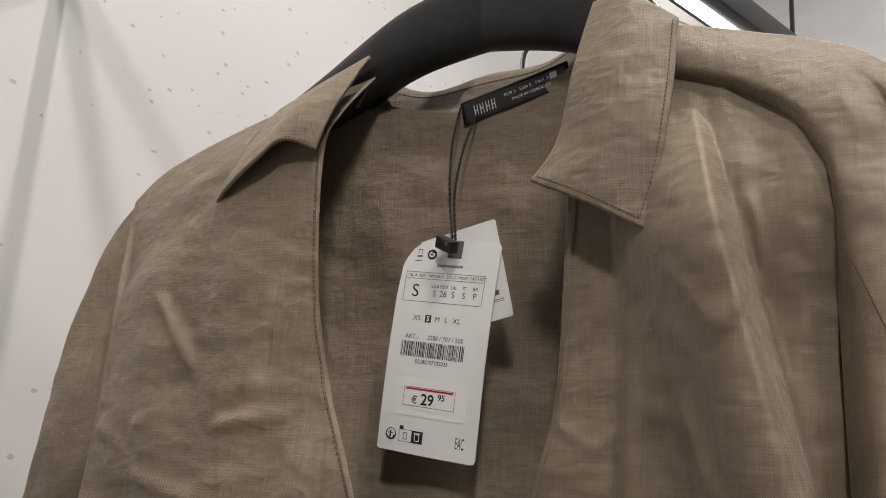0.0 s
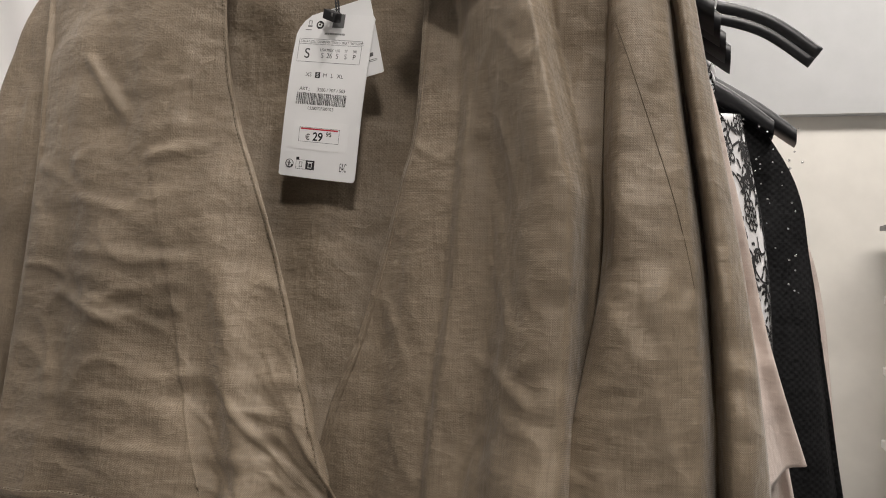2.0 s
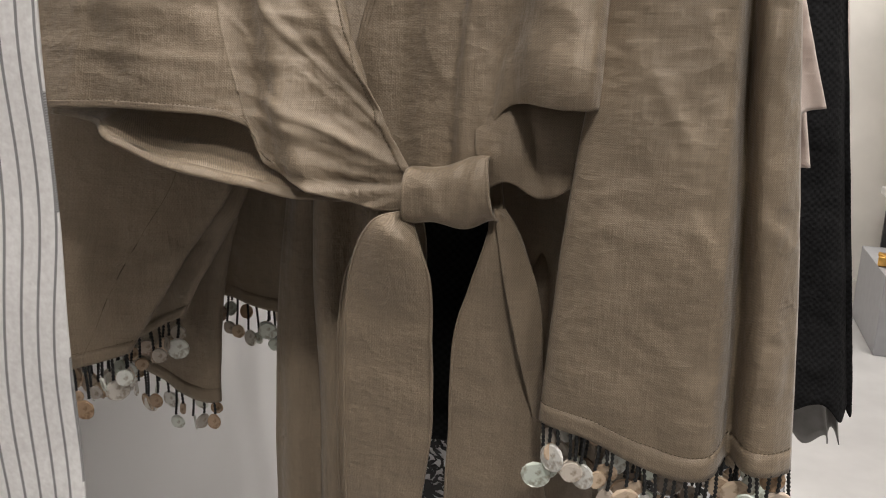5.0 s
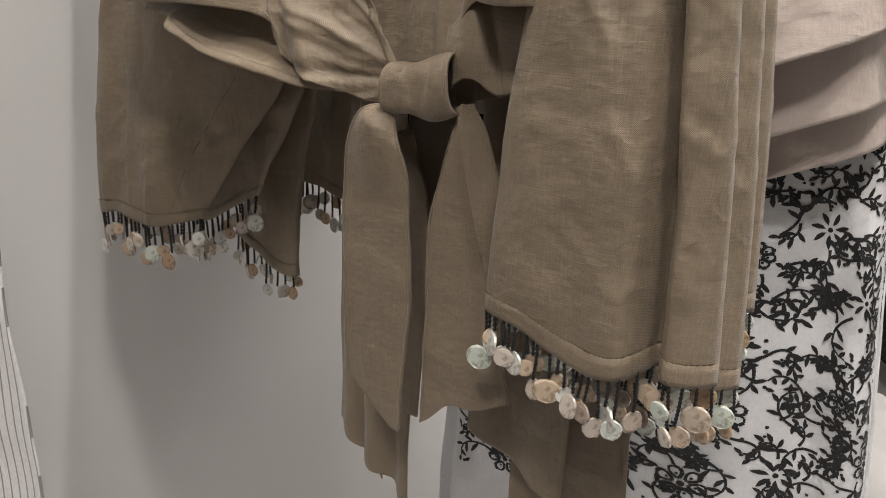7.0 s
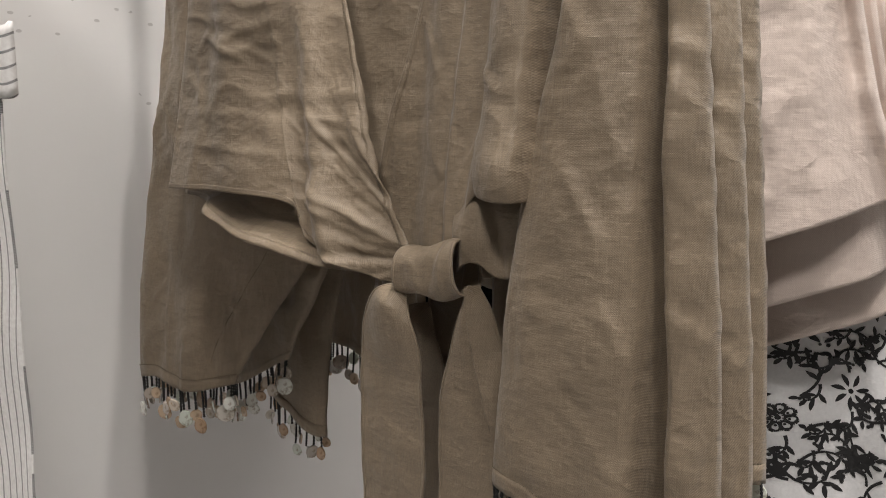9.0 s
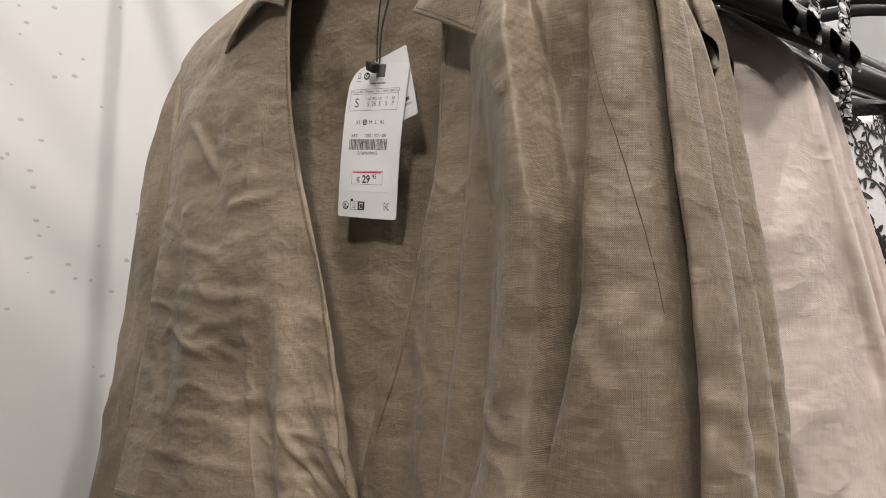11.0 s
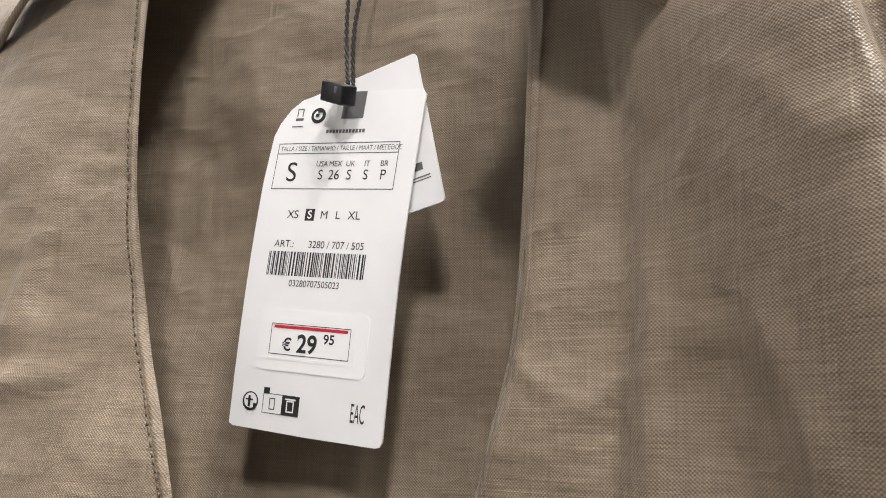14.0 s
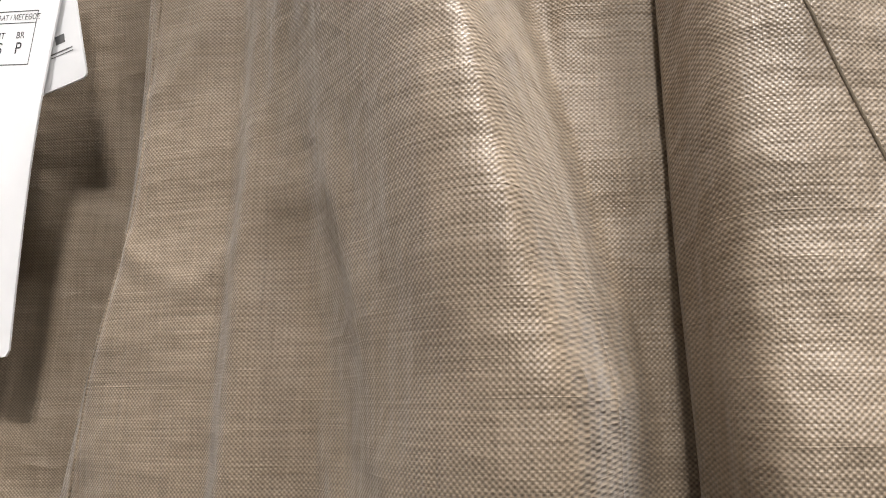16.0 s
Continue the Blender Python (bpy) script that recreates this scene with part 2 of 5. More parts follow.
def shell():
    m, nt, bs = mat("mother_of_pearl_shell")
    oi = nt.nodes.new("ShaderNodeObjectInfo")
    n = noise_tex(nt, coords(nt), 170, 3)
    tint = ramp(nt, oi.outputs["Random"], [(0.0, (0.62, 0.68, 0.60)), (0.3, (0.78, 0.78, 0.74)), (0.5, (0.42, 0.28, 0.17)), (0.7, (0.66, 0.52, 0.38)), (0.85, (0.70, 0.70, 0.66)), (1.0, (0.24, 0.15, 0.09))])
    spots = ramp(nt, n, [(0.36, (0.42, 0.36, 0.29)), (0.50, (1.0, 1.0, 1.0))])
    nt.links.new(mixed(nt, 0.75, tint, mixed(nt, 1.0, tint, spots, "MULTIPLY")), bs.inputs["Base Color"])
    bs.inputs["Roughness"].default_value = 0.22
    bs.inputs["Specular IOR Level"].default_value = 0.7
    bs.inputs["Coat Weight"].default_value = 0.5
    bs.inputs["Coat Roughness"].default_value = 0.1
    bump(nt, bs, n, 0.15, 0.001)
    return m


SHELL = shell()


# ---- helpers for meshes ----
FLOOR_DROP = 0.19


def V(x, y, z):
    return Vector((x, y, z - FLOOR_DROP))


def smooth(a, b, x):
    t = min(1.0, max(0.0, (x - a) / (b - a)))
    return t * t * (3 - 2 * t)


def bell(c, w, x):
    return math.exp(-((x - c) / w) ** 2)


def curve(points):
    """A smooth curve through the points, evaluated by length from 0 to 1."""
    p = [Vector(q) for q in points]
    lens = [0.0]
    for a, b in zip(p, p[1:]):
        lens.append(lens[-1] + max(1e-6, (b - a).length))
    total = lens[-1]

    def at(t):
        d = min(1.0, max(0.0, t)) * total
        i = 0
        while i < len(p) - 2 and d > lens[i + 1]:
            i += 1
        f = (d - lens[i]) / (lens[i + 1] - lens[i])
        p0, p1, p2, p3 = p[max(0, i - 1)], p[i], p[i + 1], p[min(len(p) - 1, i + 2)]
        return 0.5 * ((2 * p1) + (p2 - p0) * f + (2 * p0 - 5 * p1 + 4 * p2 - p3) * f * f + (3 * p1 - p0 - 3 * p2 + p3) * f ** 3)

    return at


def grid_mesh(name, fn, nu, nv, closed=False, uv=None):
    """A sheet of quads from fn(s, t); closed: s runs round."""
    verts, faces = [], []
    cols = nu if closed else nu + 1
    for j in range(nv + 1):
        for i in range(cols):
            verts.append(fn(i / nu, j / nv))
    for j in range(nv):
        for i in range(nu):
            a, b = j * cols + i, j * cols + (i + 1) % cols
            faces.append((a, a + cols, b + cols, b))
    me = bpy.data.meshes.new(name)
    me.from_pydata([tuple(v) for v in verts], [], faces)
    me.polygons.foreach_set("use_smooth", [True] * len(me.polygons))
    if uv:
        layer = me.uv_layers.new(name="UVMap")
        for poly in me.polygons:
            for li, vi in zip(poly.loop_indices, poly.vertices):
                i, j = vi % cols, vi // cols
                layer.data[li].uv = uv(i / nu, j / nv)
    return me


def link(name, me, material, parent=None, label="", thick=0.0):
    ob = new(name, me)
    if material:
        for m in (material if isinstance(material, (list, tuple)) else [material]):
            me.materials.append(m)
    if parent:
        ob.parent = parent
    if label:
        tagged(ob, label)
    if thick:
        s = ob.modifiers.new("thickness", "SOLIDIFY")
        s.thickness, s.offset = thick, 0.0
    return ob


def part(name, bm, material, parent=None, label="", flat=False):
    me = bpy.data.meshes.new(name)
    bm.to_mesh(me)
    bm.free()
    if not flat:
        me.polygons.foreach_set("use_smooth", [True] * len(me.polygons))
    return link(name, me, material, parent, label)


def empty(name, at, label, category, group="", kind=""):
    ob = new(name)
    ob.location = at
    return tagged(ob, label, category, group, kind)


def box_bm(sx, sy, sz, centre=(0, 0, 0), bevel=0.0, bm=None, turn=None):
    own = bm is None
    b = bmesh.new()
    bmesh.ops.create_cube(b, size=1)
    bmesh.ops.scale(b, vec=(sx, sy, sz), verts=b.verts)
    if bevel:
        bmesh.ops.bevel(b, geom=b.edges[:], offset=bevel, segments=2, affect="EDGES", profile=0.6)
    if turn:
        bmesh.ops.transform(b, matrix=turn, verts=b.verts)
    bmesh.ops.translate(b, vec=centre, verts=b.verts)
    if own:
        return b
    me = bpy.data.meshes.new("tmp")
    b.to_mesh(me)
    b.free()
    bm.from_mesh(me)
    bpy.data.meshes.remove(me)
    return bm


def tube_bm(points, radius, sides=8, n=24, bm=None):
    at = curve(points)
    bm = bm or bmesh.new()
    rings = []
    for k in range(n + 1):
        t = k / n
        p = at(t)
        d = (at(min(1, t + 0.01)) - at(max(0, t - 0.01))).normalized()
        a = d.orthogonal().normalized() if k == 0 else (a - d * a.dot(d)).normalized()
        b = d.cross(a)
        r = radius(t) if callable(radius) else radius
        rings.append([bm.verts.new(p + (a * math.cos(2 * math.pi * i / sides) + b * math.sin(2 * math.pi * i / sides)) * r) for i in range(sides)])
    for x, y in zip(rings, rings[1:]):
        for i in range(sides):
            bm.faces.new((x[i], x[(i + 1) % sides], y[(i + 1) % sides], y[i]))
    bm.faces.new(rings[0][::-1])
    bm.faces.new(rings[-1])
    return bm


def coons(top, bottom, left, right, disp=None):
    """A patch filled between four border curves; top and bottom run from the left border to the right one."""
    T, B, L, R = curve(top), curve(bottom), curve(left), curve(right)
    p00, p10, p01, p11 = T(0), T(1), B(0), B(1)

    def fn(s, t):
        p = (1 - t) * T(s) + t * B(s) + (1 - s) * L(t) + s * R(t)
        p = p - ((1 - s) * (1 - t) * p00 + s * (1 - t) * p10 + (1 - s) * t * p01 + s * t * p11)
        if disp:
            p = p + Vector(disp(s, t, p))
        return p

    return fn


def wrinkle(p, seed, size, amount, stretch=(1, 1, 1)):
    q = Vector((p.x * stretch[0], p.y * stretch[1], p.z * stretch[2])) / size + Vector((seed * 7.3, seed * 3.1, seed * 5.7))
    return amount * noise.noise(q)


def ridge(p, seed, size, amount, stretch=(1, 1, 1)):
    q = Vector((p.x * stretch[0], p.y * stretch[1], p.z * stretch[2])) / size + Vector((seed * 7.3, seed * 3.1, seed * 5.7))
    return amount * max(0.0, 1 - abs(noise.noise(q)) * 4.5) ** 1.4 * smooth(-0.15, 0.25, noise.noise(q * 0.45 + Vector((9.1, 2.2, 4.4))))


def creases(p, lines, width=0.0035):
    """Pressed-in fold marks: short straight ridges given as x, z of both ends and a height."""
    h, x, z = 0.0, p.x, p.z + FLOOR_DROP
    for x0, z0, x1, z1, a in lines:
        dx, dz = x1 - x0, z1 - z0
        k = ((x - x0) * dx + (z - z0) * dz) / (dx * dx + dz * dz)
        if -0.25 < k < 1.25:
            d = (dx * (z - z0) - dz * (x - x0)) / math.hypot(dx, dz)
            e = smooth(-0.25, 0.2, k) * (1 - smooth(0.8, 1.25, k))
            h -= a * e * (math.exp(-(d / width) ** 2) - 0.5 * math.exp(-((d - 2.2 * width) / (1.6 * width)) ** 2))
    return h


LEFT_MARKS = [(-0.168, 1.479, -0.137, 1.440, 0.0030), (-0.113, 1.412, -0.074, 1.418, 0.0026), (-0.165, 1.322, -0.114, 1.304, 0.0030), (-0.162, 1.384, -0.126, 1.376, 0.0024), (-0.205, 1.407, -0.174, 1.396, 0.0018),
              (-0.092, 1.478, -0.099, 1.430, 0.0022), (-0.142, 1.321, -0.090, 1.302, 0.0018), (-0.190, 1.262, -0.060, 1.256, 0.0009), (-0.195, 1.236, -0.080, 1.229, 0.0010), (-0.150, 1.350, -0.085, 1.345, 0.0012)]
RIGHT_MARKS = [(0.116, 1.432, 0.128, 1.398, 0.0022), (0.114, 1.384, 0.124, 1.338, 0.0022), (0.116, 1.348, 0.128, 1.318, 0.0020), (0.122, 1.292, 0.144, 1.276, 0.0022), (0.100, 1.470, 0.104, 1.420, 0.0014), (0.040, 1.330, 0.060, 1.290, 0.0012)]
SLEEVE_MARKS = [(0.245, 1.283, 0.271, 1.246, 0.0026), (0.252, 1.227, 0.271, 1.205, 0.0024), (0.190, 1.235, 0.214, 1.196, 0.0016), (0.217, 1.158, 0.234, 1.128, 0.0016), (0.190, 1.274, 0.208, 1.288, 0.0014), (0.238, 1.306, 0.262, 1.288, 0.0022), (0.164, 1.152, 0.200, 1.150, 0.0010), (0.190, 1.100, 0.225, 1.070, 0.0012), (0.250, 1.160, 0.272, 1.140, 0.0020)]
CUFF_MARKS = [(-0.212, 1.101, -0.142, 1.088, 0.0020), (-0.232, 1.052, -0.126, 1.094, 0.0016), (-0.245, 1.130, -0.190, 1.105, 0.0016), (-0.215, 1.040, -0.170, 1.065, 0.0014), (-0.262, 1.250, -0.235, 1.220, 0.0016)]


# ---- the room ----
def wall_box(name, lo, hi, material, label, bevel=0.0):
    c = [(a + b) / 2 for a, b in zip(lo, hi)]
    ob = part(name, box_bm(*(b - a for a, b in zip(lo, hi)), centre=c, bevel=bevel), material, None, "", True)
    return tagged(ob, label, name.split("_")[0], kind="structure")


wall_box("wall_west", (-0.56, -3.0, 0), (-0.36, 3.6, 3.3), PLASTER, "white pitted plaster wall beside the clothes rail")
wall_box("wall_north", (-0.36, 3.4, 0), (4.2, 3.6, 3.3), REAR_MAT, "pale warm wall behind the lit shoe shelf")
# Slab added to give the darker grey tone above the shelf wall.
wall_box("wall_band_north", (-0.36, 3.33, 1.88), (4.2, 3.396, 3.3), BAND_MAT, "light grey band above the shelf wall")
# East and south walls are never in view; their grey limits the bounce.
wall_box("wall_east", (4.2, -3.0, 0), (4.4, 3.6, 3.3), UNSEEN_WALL_MAT, "unseen grey wall added to close the room")
wall_box("wall_south", (-0.56, -3.2, 0), (4.4, -3.0, 3.3), UNSEEN_WALL_MAT, "unseen grey wall added to close the room")
wall_box("floor", (-0.56, -3.2, -0.1), (4.4, 3.6, 0), FLOOR_MAT, "pale smooth polished store floor")
wall_box("ceiling", (-0.56, -3.2, 3.3), (4.4, 3.6, 3.45), CEILING_MAT, "plain white store ceiling")
wall_box("baseboard", (-0.36, 3.37, 0), (4.2, 3.396, 0.10), REAR_MAT, "pale skirting along the shelf wall")


# ---- the khaki blouse ----
def pendant_meshes():
    shells = []
    for k in range(5):
        bm = bmesh.new()
        r = 0.0056 + 0.0007 * k
        bmesh.ops.create_cone(bm, cap_ends=True, segments=14, radius1=r, radius2=r * 0.92, depth=0.0012)
        bmesh.ops.rotate(bm, matrix=Matrix.Rotation(radians(90), 3, "X"), verts=bm.verts)
        for v in bm.verts:
            v.co.y += 6.0 * (v.co.x ** 2 + v.co.z ** 2) + 0.0004 * math.sin(v.co.x * 900 + k)
            v.co.x *= 1 + 0.08 * math.sin(k * 2.1)
        bmesh.ops.translate(bm, vec=(0, 0, -r - 0.0005), verts=bm.verts)
        me = bpy.data.meshes.new("shell")
        bm.to_mesh(me)
        bm.free()
        me.materials.append(SHELL)
        shells.append(me)
    cords = []
    for length in (0.011, 0.017, 0.025):
        nb = int(length / 0.0022)
        bm = tube_bm([Vector((0, 0, 0.001)), Vector((0.0004, 0, -length * 0.5)), Vector((0, 0, -length))], lambda t: 0.0006 + 0.00065 * abs(math.sin(math.pi * nb * t)), 6, nb * 4)
        me = bpy.data.meshes.new("bead_cord")
        bm.to_mesh(me)
        bm.free()
        me.polygons.foreach_set("use_smooth", [True] * len(me.polygons))
        me.materials.append(CORD)
        cords.append((me, length))
    return shells, cords


SHELLS, CORDS = pendant_meshes()


def fringe(edge, count, parent, rnd):
    for i in range(count):
        p = edge((i + rnd.uniform(0.2, 0.8)) / count)
        me, length = rnd.choice(CORDS)
        c = new("bead_cord", me)
        c.parent, c.matrix_basis = parent, pose(p.x, p.y, p.z, 0, rnd.uniform(-6, 6), 0)
        s = new("shell", rnd.choice(SHELLS))
        s.parent = parent
        s.matrix_basis = pose(p.x, p.y + rnd.uniform(-0.003, 0.003), p.z - length, rnd.uniform(-12, 12), rnd.uniform(-15, 15), rnd.choice((rnd.uniform(-35, 35), rnd.uniform(-80, 80))))



def sleeve(front_l, front_r, hem_z, crease, seed, depth, marks, tuck=0.0):
    L, R = curve(front_l), curve(front_r)

    def fn(s, t):
        l, r = L(t), R(t)
        if s < 0.6:
            f = s / 0.6
            y = -depth * (0.15 + 0.85 * smooth(0, 0.6, t)) * (math.sin(math.pi * f) ** (0.6 + 0.7 * (1 - smooth(0.05, 0.4, t))))
            if crease:
                y += depth * 1.15 * bell(crease, 0.045, f) * smooth(0.12, 0.3, t)
                y -= 0.25 * depth * bell(crease + 0.14, 0.07, f) * smooth(0.12, 0.3, t)
        else:
            f = 1 - (s - 0.6) / 0.4
            y = depth * 0.55 * (0.1 + 0.9 * smooth(0, 0.6, t)) * math.sin(math.pi * f) ** 0.7
        p = l.lerp(r, f)
        p.y += y + tuck * (math.exp(-(f / 0.10) ** 2) if s < 0.6 else 1.0 - f) * (1 - smooth(0.38, 0.6, t))
        amp = smooth(0, 0.12, t)
        p.y += amp * (wrinkle(p, seed, 0.08, 0.008, (1.8, 1, 0.4)) + wrinkle(p, seed + 1, 0.03, 0.0028, (1.2, 1, 0.7)) + wrinkle(p, seed + 5, 0.012, 0.0006, (1.1, 1, 0.9)) - ridge(p, seed + 3, 0.07, 0.0026, (1.2, 1, 0.55)) - ridge(p, seed + 4, 0.035, 0.0016, (1.1, 1, 0.8)) + creases(p, marks))
        p.x += amp * wrinkle(p, seed + 2, 0.12, 0.003, (1, 1, 0.8))
        p.z += smooth(0.85, 1, t) * (hem_z(f) + (0.006 if s > 0.6 else 0))
        return p

    return fn


def blouse():
    top = empty("linen_blouse", (0, 0, 0), "khaki linen wrap blouse tied at the waist, hanging on a hanger", "blouse", "khaki blouses on the rail")
    rnd = random.Random(5)

    # left front, from the sleeve edge to the front edge
    def left_disp(s, t, p):
        y = -0.010 * math.sin(math.pi * s) * smooth(0, 0.25, t)
        y += -0.010 * bell(0.74, 0.05, s - 0.10 * (1 - t)) * smooth(0.45, 0.8, t) + 0.005 * bell(0.64, 0.05, s - 0.10 * (1 - t)) * smooth(0.5, 0.85, t)
        y += -0.006 * bell(0.30, 0.09, s) * smooth(0.15, 0.5, t)
        amp = smooth(0.0, 0.15, t) * smooth(0, 0.06, s) * smooth(0, 0.05, 1 - s)
        y += amp * (wrinkle(p, 1, 0.075, 0.0085, (1.3, 1, 0.6)) + wrinkle(p, 2, 0.026, 0.0017, (0.8, 1, 1.3)) + wrinkle(p, 5, 0.012, 0.0007, (0.7, 1, 1.4)) - ridge(p, 3, 0.075, 0.0024, (0.7, 1, 1.1)) - ridge(p, 4, 0.036, 0.0016, (0.7, 1, 1.3)) + 0.85 * creases(p, LEFT_MARKS))
        y += amp * 0.00018 * math.sin(p.z * 450 + 6 * noise.noise(p * 9)) * smooth(0.0, 0.4, noise.noise(p * 11 + Vector((3, 1, 2)))) * smooth(0.45, 0.7, t)
        pull = smooth(0.62, 0.95, t) * smooth(0.5, 0.9, s)
        ang = math.atan2(p.z - (1.158 - FLOOR_DROP), 0.075 - p.x)
        rad = math.hypot(p.z - (1.158 - FLOOR_DROP), 0.075 - p.x)
        q = Vector((ang * 5.5, rad * 9.0, 3.3))
        y -= 0.0030 * smooth(0.55, 0.85, t) * smooth(0.42, 0.7, s) * smooth(0.02, 0.06, rad) * max(0.0, 1 - abs(noise.noise(q)) * 5.0) ** 1.3
        q = Vector((ang * 12.0, rad * 14.0, 7.7))
        y -= 0.0013 * smooth(0.55, 0.85, t) * smooth(0.42, 0.7, s) * smooth(0.02, 0.06, rad) * max(0.0, 1 - abs(noise.noise(q)) * 4.5) ** 1.3
        y += pull * (0.0022 * math.sin(ang * 11 + 0.6) + 0.0012 * math.sin(ang * 27 + 2.0 * noise.noise(p * 20))) * smooth(0.0, 0.05, 0.065 - p.x)
        return (0, y, 0)

    left = coons([V(-0.226, 0.002, 1.545), V(-0.196, 0.002, 1.565), V(-0.126, 0.004, 1.589), V(-0.058, 0.012, 1.608)],
                 [V(-0.195, -0.065, 1.197), V(-0.115, -0.052, 1.199), V(-0.052, -0.040, 1.193), V(-0.034, -0.042, 1.168), V(0.006, -0.038, 1.154), V(0.040, -0.034, 1.143), V(0.051, -0.032, 1.152), V(0.053, -0.030, 1.166)],
                 [V(-0.226, 0.002, 1.545), V(-0.216, -0.012, 1.49), V(-0.210, -0.020, 1.42), V(-0.205, -0.032, 1.35), V(-0.202, -0.045, 1.28), V(-0.195, -0.065, 1.197)],
                 [V(-0.058, 0.012, 1.608), V(-0.066, -0.008, 1.580), V(-0.073, -0.012, 1.557), V(-0.070, -0.012, 1.486), V(-0.058, -0.012, 1.434), V(-0.043, -0.016, 1.400), V(-0.019, -0.022, 1.340), V(0.013, -0.028, 1.247), V(0.034, -0.030, 1.198), V(0.053, -0.030, 1.166)], left_disp)
    body = link("front_panel", grid_mesh("front_panel", left, 140, 190), LINEN, top, "", 0.0011)
    edge = grid_mesh("front_edge", lambda s, t: left(1.0 - 0.03 * s, 0.10 + 0.9 * t) + Vector((0, -0.0006, 0)), 3, 120)
    link("edge_facing", edge, LINEN, body, "", 0.0010)
    hem = grid_mesh("hem_band", lambda s, t: left(0.0 + 0.66 * s, 1.0 - 0.022 * t) + Vector((0, -0.0007, 0)), 80, 3)
    link("hem_band", hem, LINEN, body, "", 0.0010)

    # right front, from the front edge to the sleeve
    def right_disp(s, t, p):
        x = p.x
        y = -0.011 * smooth(0.078, 0.090, x + 0.006 * math.sin(p.z * 14)) * smooth(0.1, 0.3, t)
        e = min(0.166, 0.128 + (1.54 - FLOOR_DROP - p.z) * 0.25)
        e -= 0.003
        y += -0.021 * smooth(e - 0.052, e - 0.008, x) * (1 - smooth(e - 0.003, e + 0.004, x)) * smooth(0.08, 0.28, t)
        y += 0.005 * bell(e - 0.050, 0.010, x) * smooth(0.15, 0.4, t) + 0.014 * smooth(e - 0.002, e + 0.006, x) * smooth(0.2, 0.4, t)
        y += -0.008 * bell(0.95, 0.06, t) * smooth(0.098, 0.112, x)
        y += 0.004 * bell(0.040, 0.014, x) * smooth(0.3, 0.6, t)
        amp = smooth(0.0, 0.15, t) * smooth(0, 0.06, s)
        y += amp * (wrinkle(p, 11, 0.07, 0.0060, (1.6, 1, 0.45)) + wrinkle(p, 12, 0.028, 0.0016, (1.3, 1, 0.6)) + wrinkle(p, 15, 0.012, 0.0006, (1.2, 1, 0.9)) - ridge(p, 13, 0.07, 0.0020, (1.3, 1, 0.6)) - ridge(p, 14, 0.035, 0.0014, (1.2, 1, 0.8)) + creases(p, RIGHT_MARKS))
        return (0, y, 0)

    right = coons([V(0.072, 0.012, 1.610), V(0.100, 0.007, 1.602), V(0.128, 0.005, 1.592)],
                  [V(-0.012, -0.010, 1.160), V(0.040, -0.018, 1.166), V(0.086, -0.022, 1.172), V(0.104, -0.028, 1.205), V(0.120, -0.034, 1.213), V(0.145, -0.034, 1.212), V(0.175, -0.022, 1.212)],
                  [V(0.072, 0.012, 1.610), V(0.062, -0.002, 1.555), V(0.060, -0.002, 1.500), V(0.057, -0.002, 1.433), V(0.048, -0.004, 1.393), V(0.025, -0.006, 1.302), V(0.009, -0.008, 1.255), V(-0.012, -0.010, 1.160)],
                  [V(0.128, 0.005, 1.592), V(0.172, -0.004, 1.55), V(0.190, -0.008, 1.50), V(0.188, -0.010, 1.44), V(0.186, -0.012, 1.384), V(0.186, -0.014, 1.314), V(0.182, -0.016, 1.26), V(0.178, -0.018, 1.212)], right_disp)
    body2 = link("front_panel", grid_mesh("front_panel", right, 110, 150), LINEN, top, "", 0.0011)
    edge2 = grid_mesh("front_edge", lambda s, t: right(0.02 + 0.02 * s, 0.12 + 0.8 * t) + Vector((0, -0.0006, 0)), 3, 120)
    link("edge_facing", edge2, LINEN, body2, "", 0.0009)
    # the part of the right hem that turns under the pleat into the knot
    under = coons([V(0.088, -0.020, 1.212), V(0.120, -0.026, 1.218), V(0.185, -0.018, 1.218)], [V(0.096, -0.034, 1.158), V(0.112, -0.036, 1.167), V(0.134, -0.032, 1.158), V(0.160, -0.026, 1.172), V(0.185, -0.020, 1.174)],
                  [V(0.088, -0.020, 1.212), V(0.092, -0.034, 1.186), V(0.096, -0.034, 1.158)], [V(0.185, -0.018, 1.218), V(0.185, -0.018, 1.2), V(0.185, -0.020, 1.174)],
                  lambda s, t, p: (0, 0.0022 * math.sin(s * 15 + t * 3) * (1 - 0.6 * s) + wrinkle(p, 24, 0.02, 0.003) + 0.003 * bell(0.32, 0.05, s - 0.12 * t), 0))
    link("tucked_hem", grid_mesh("tucked_hem", under, 40, 20), LINEN, top, "", 0.0011)

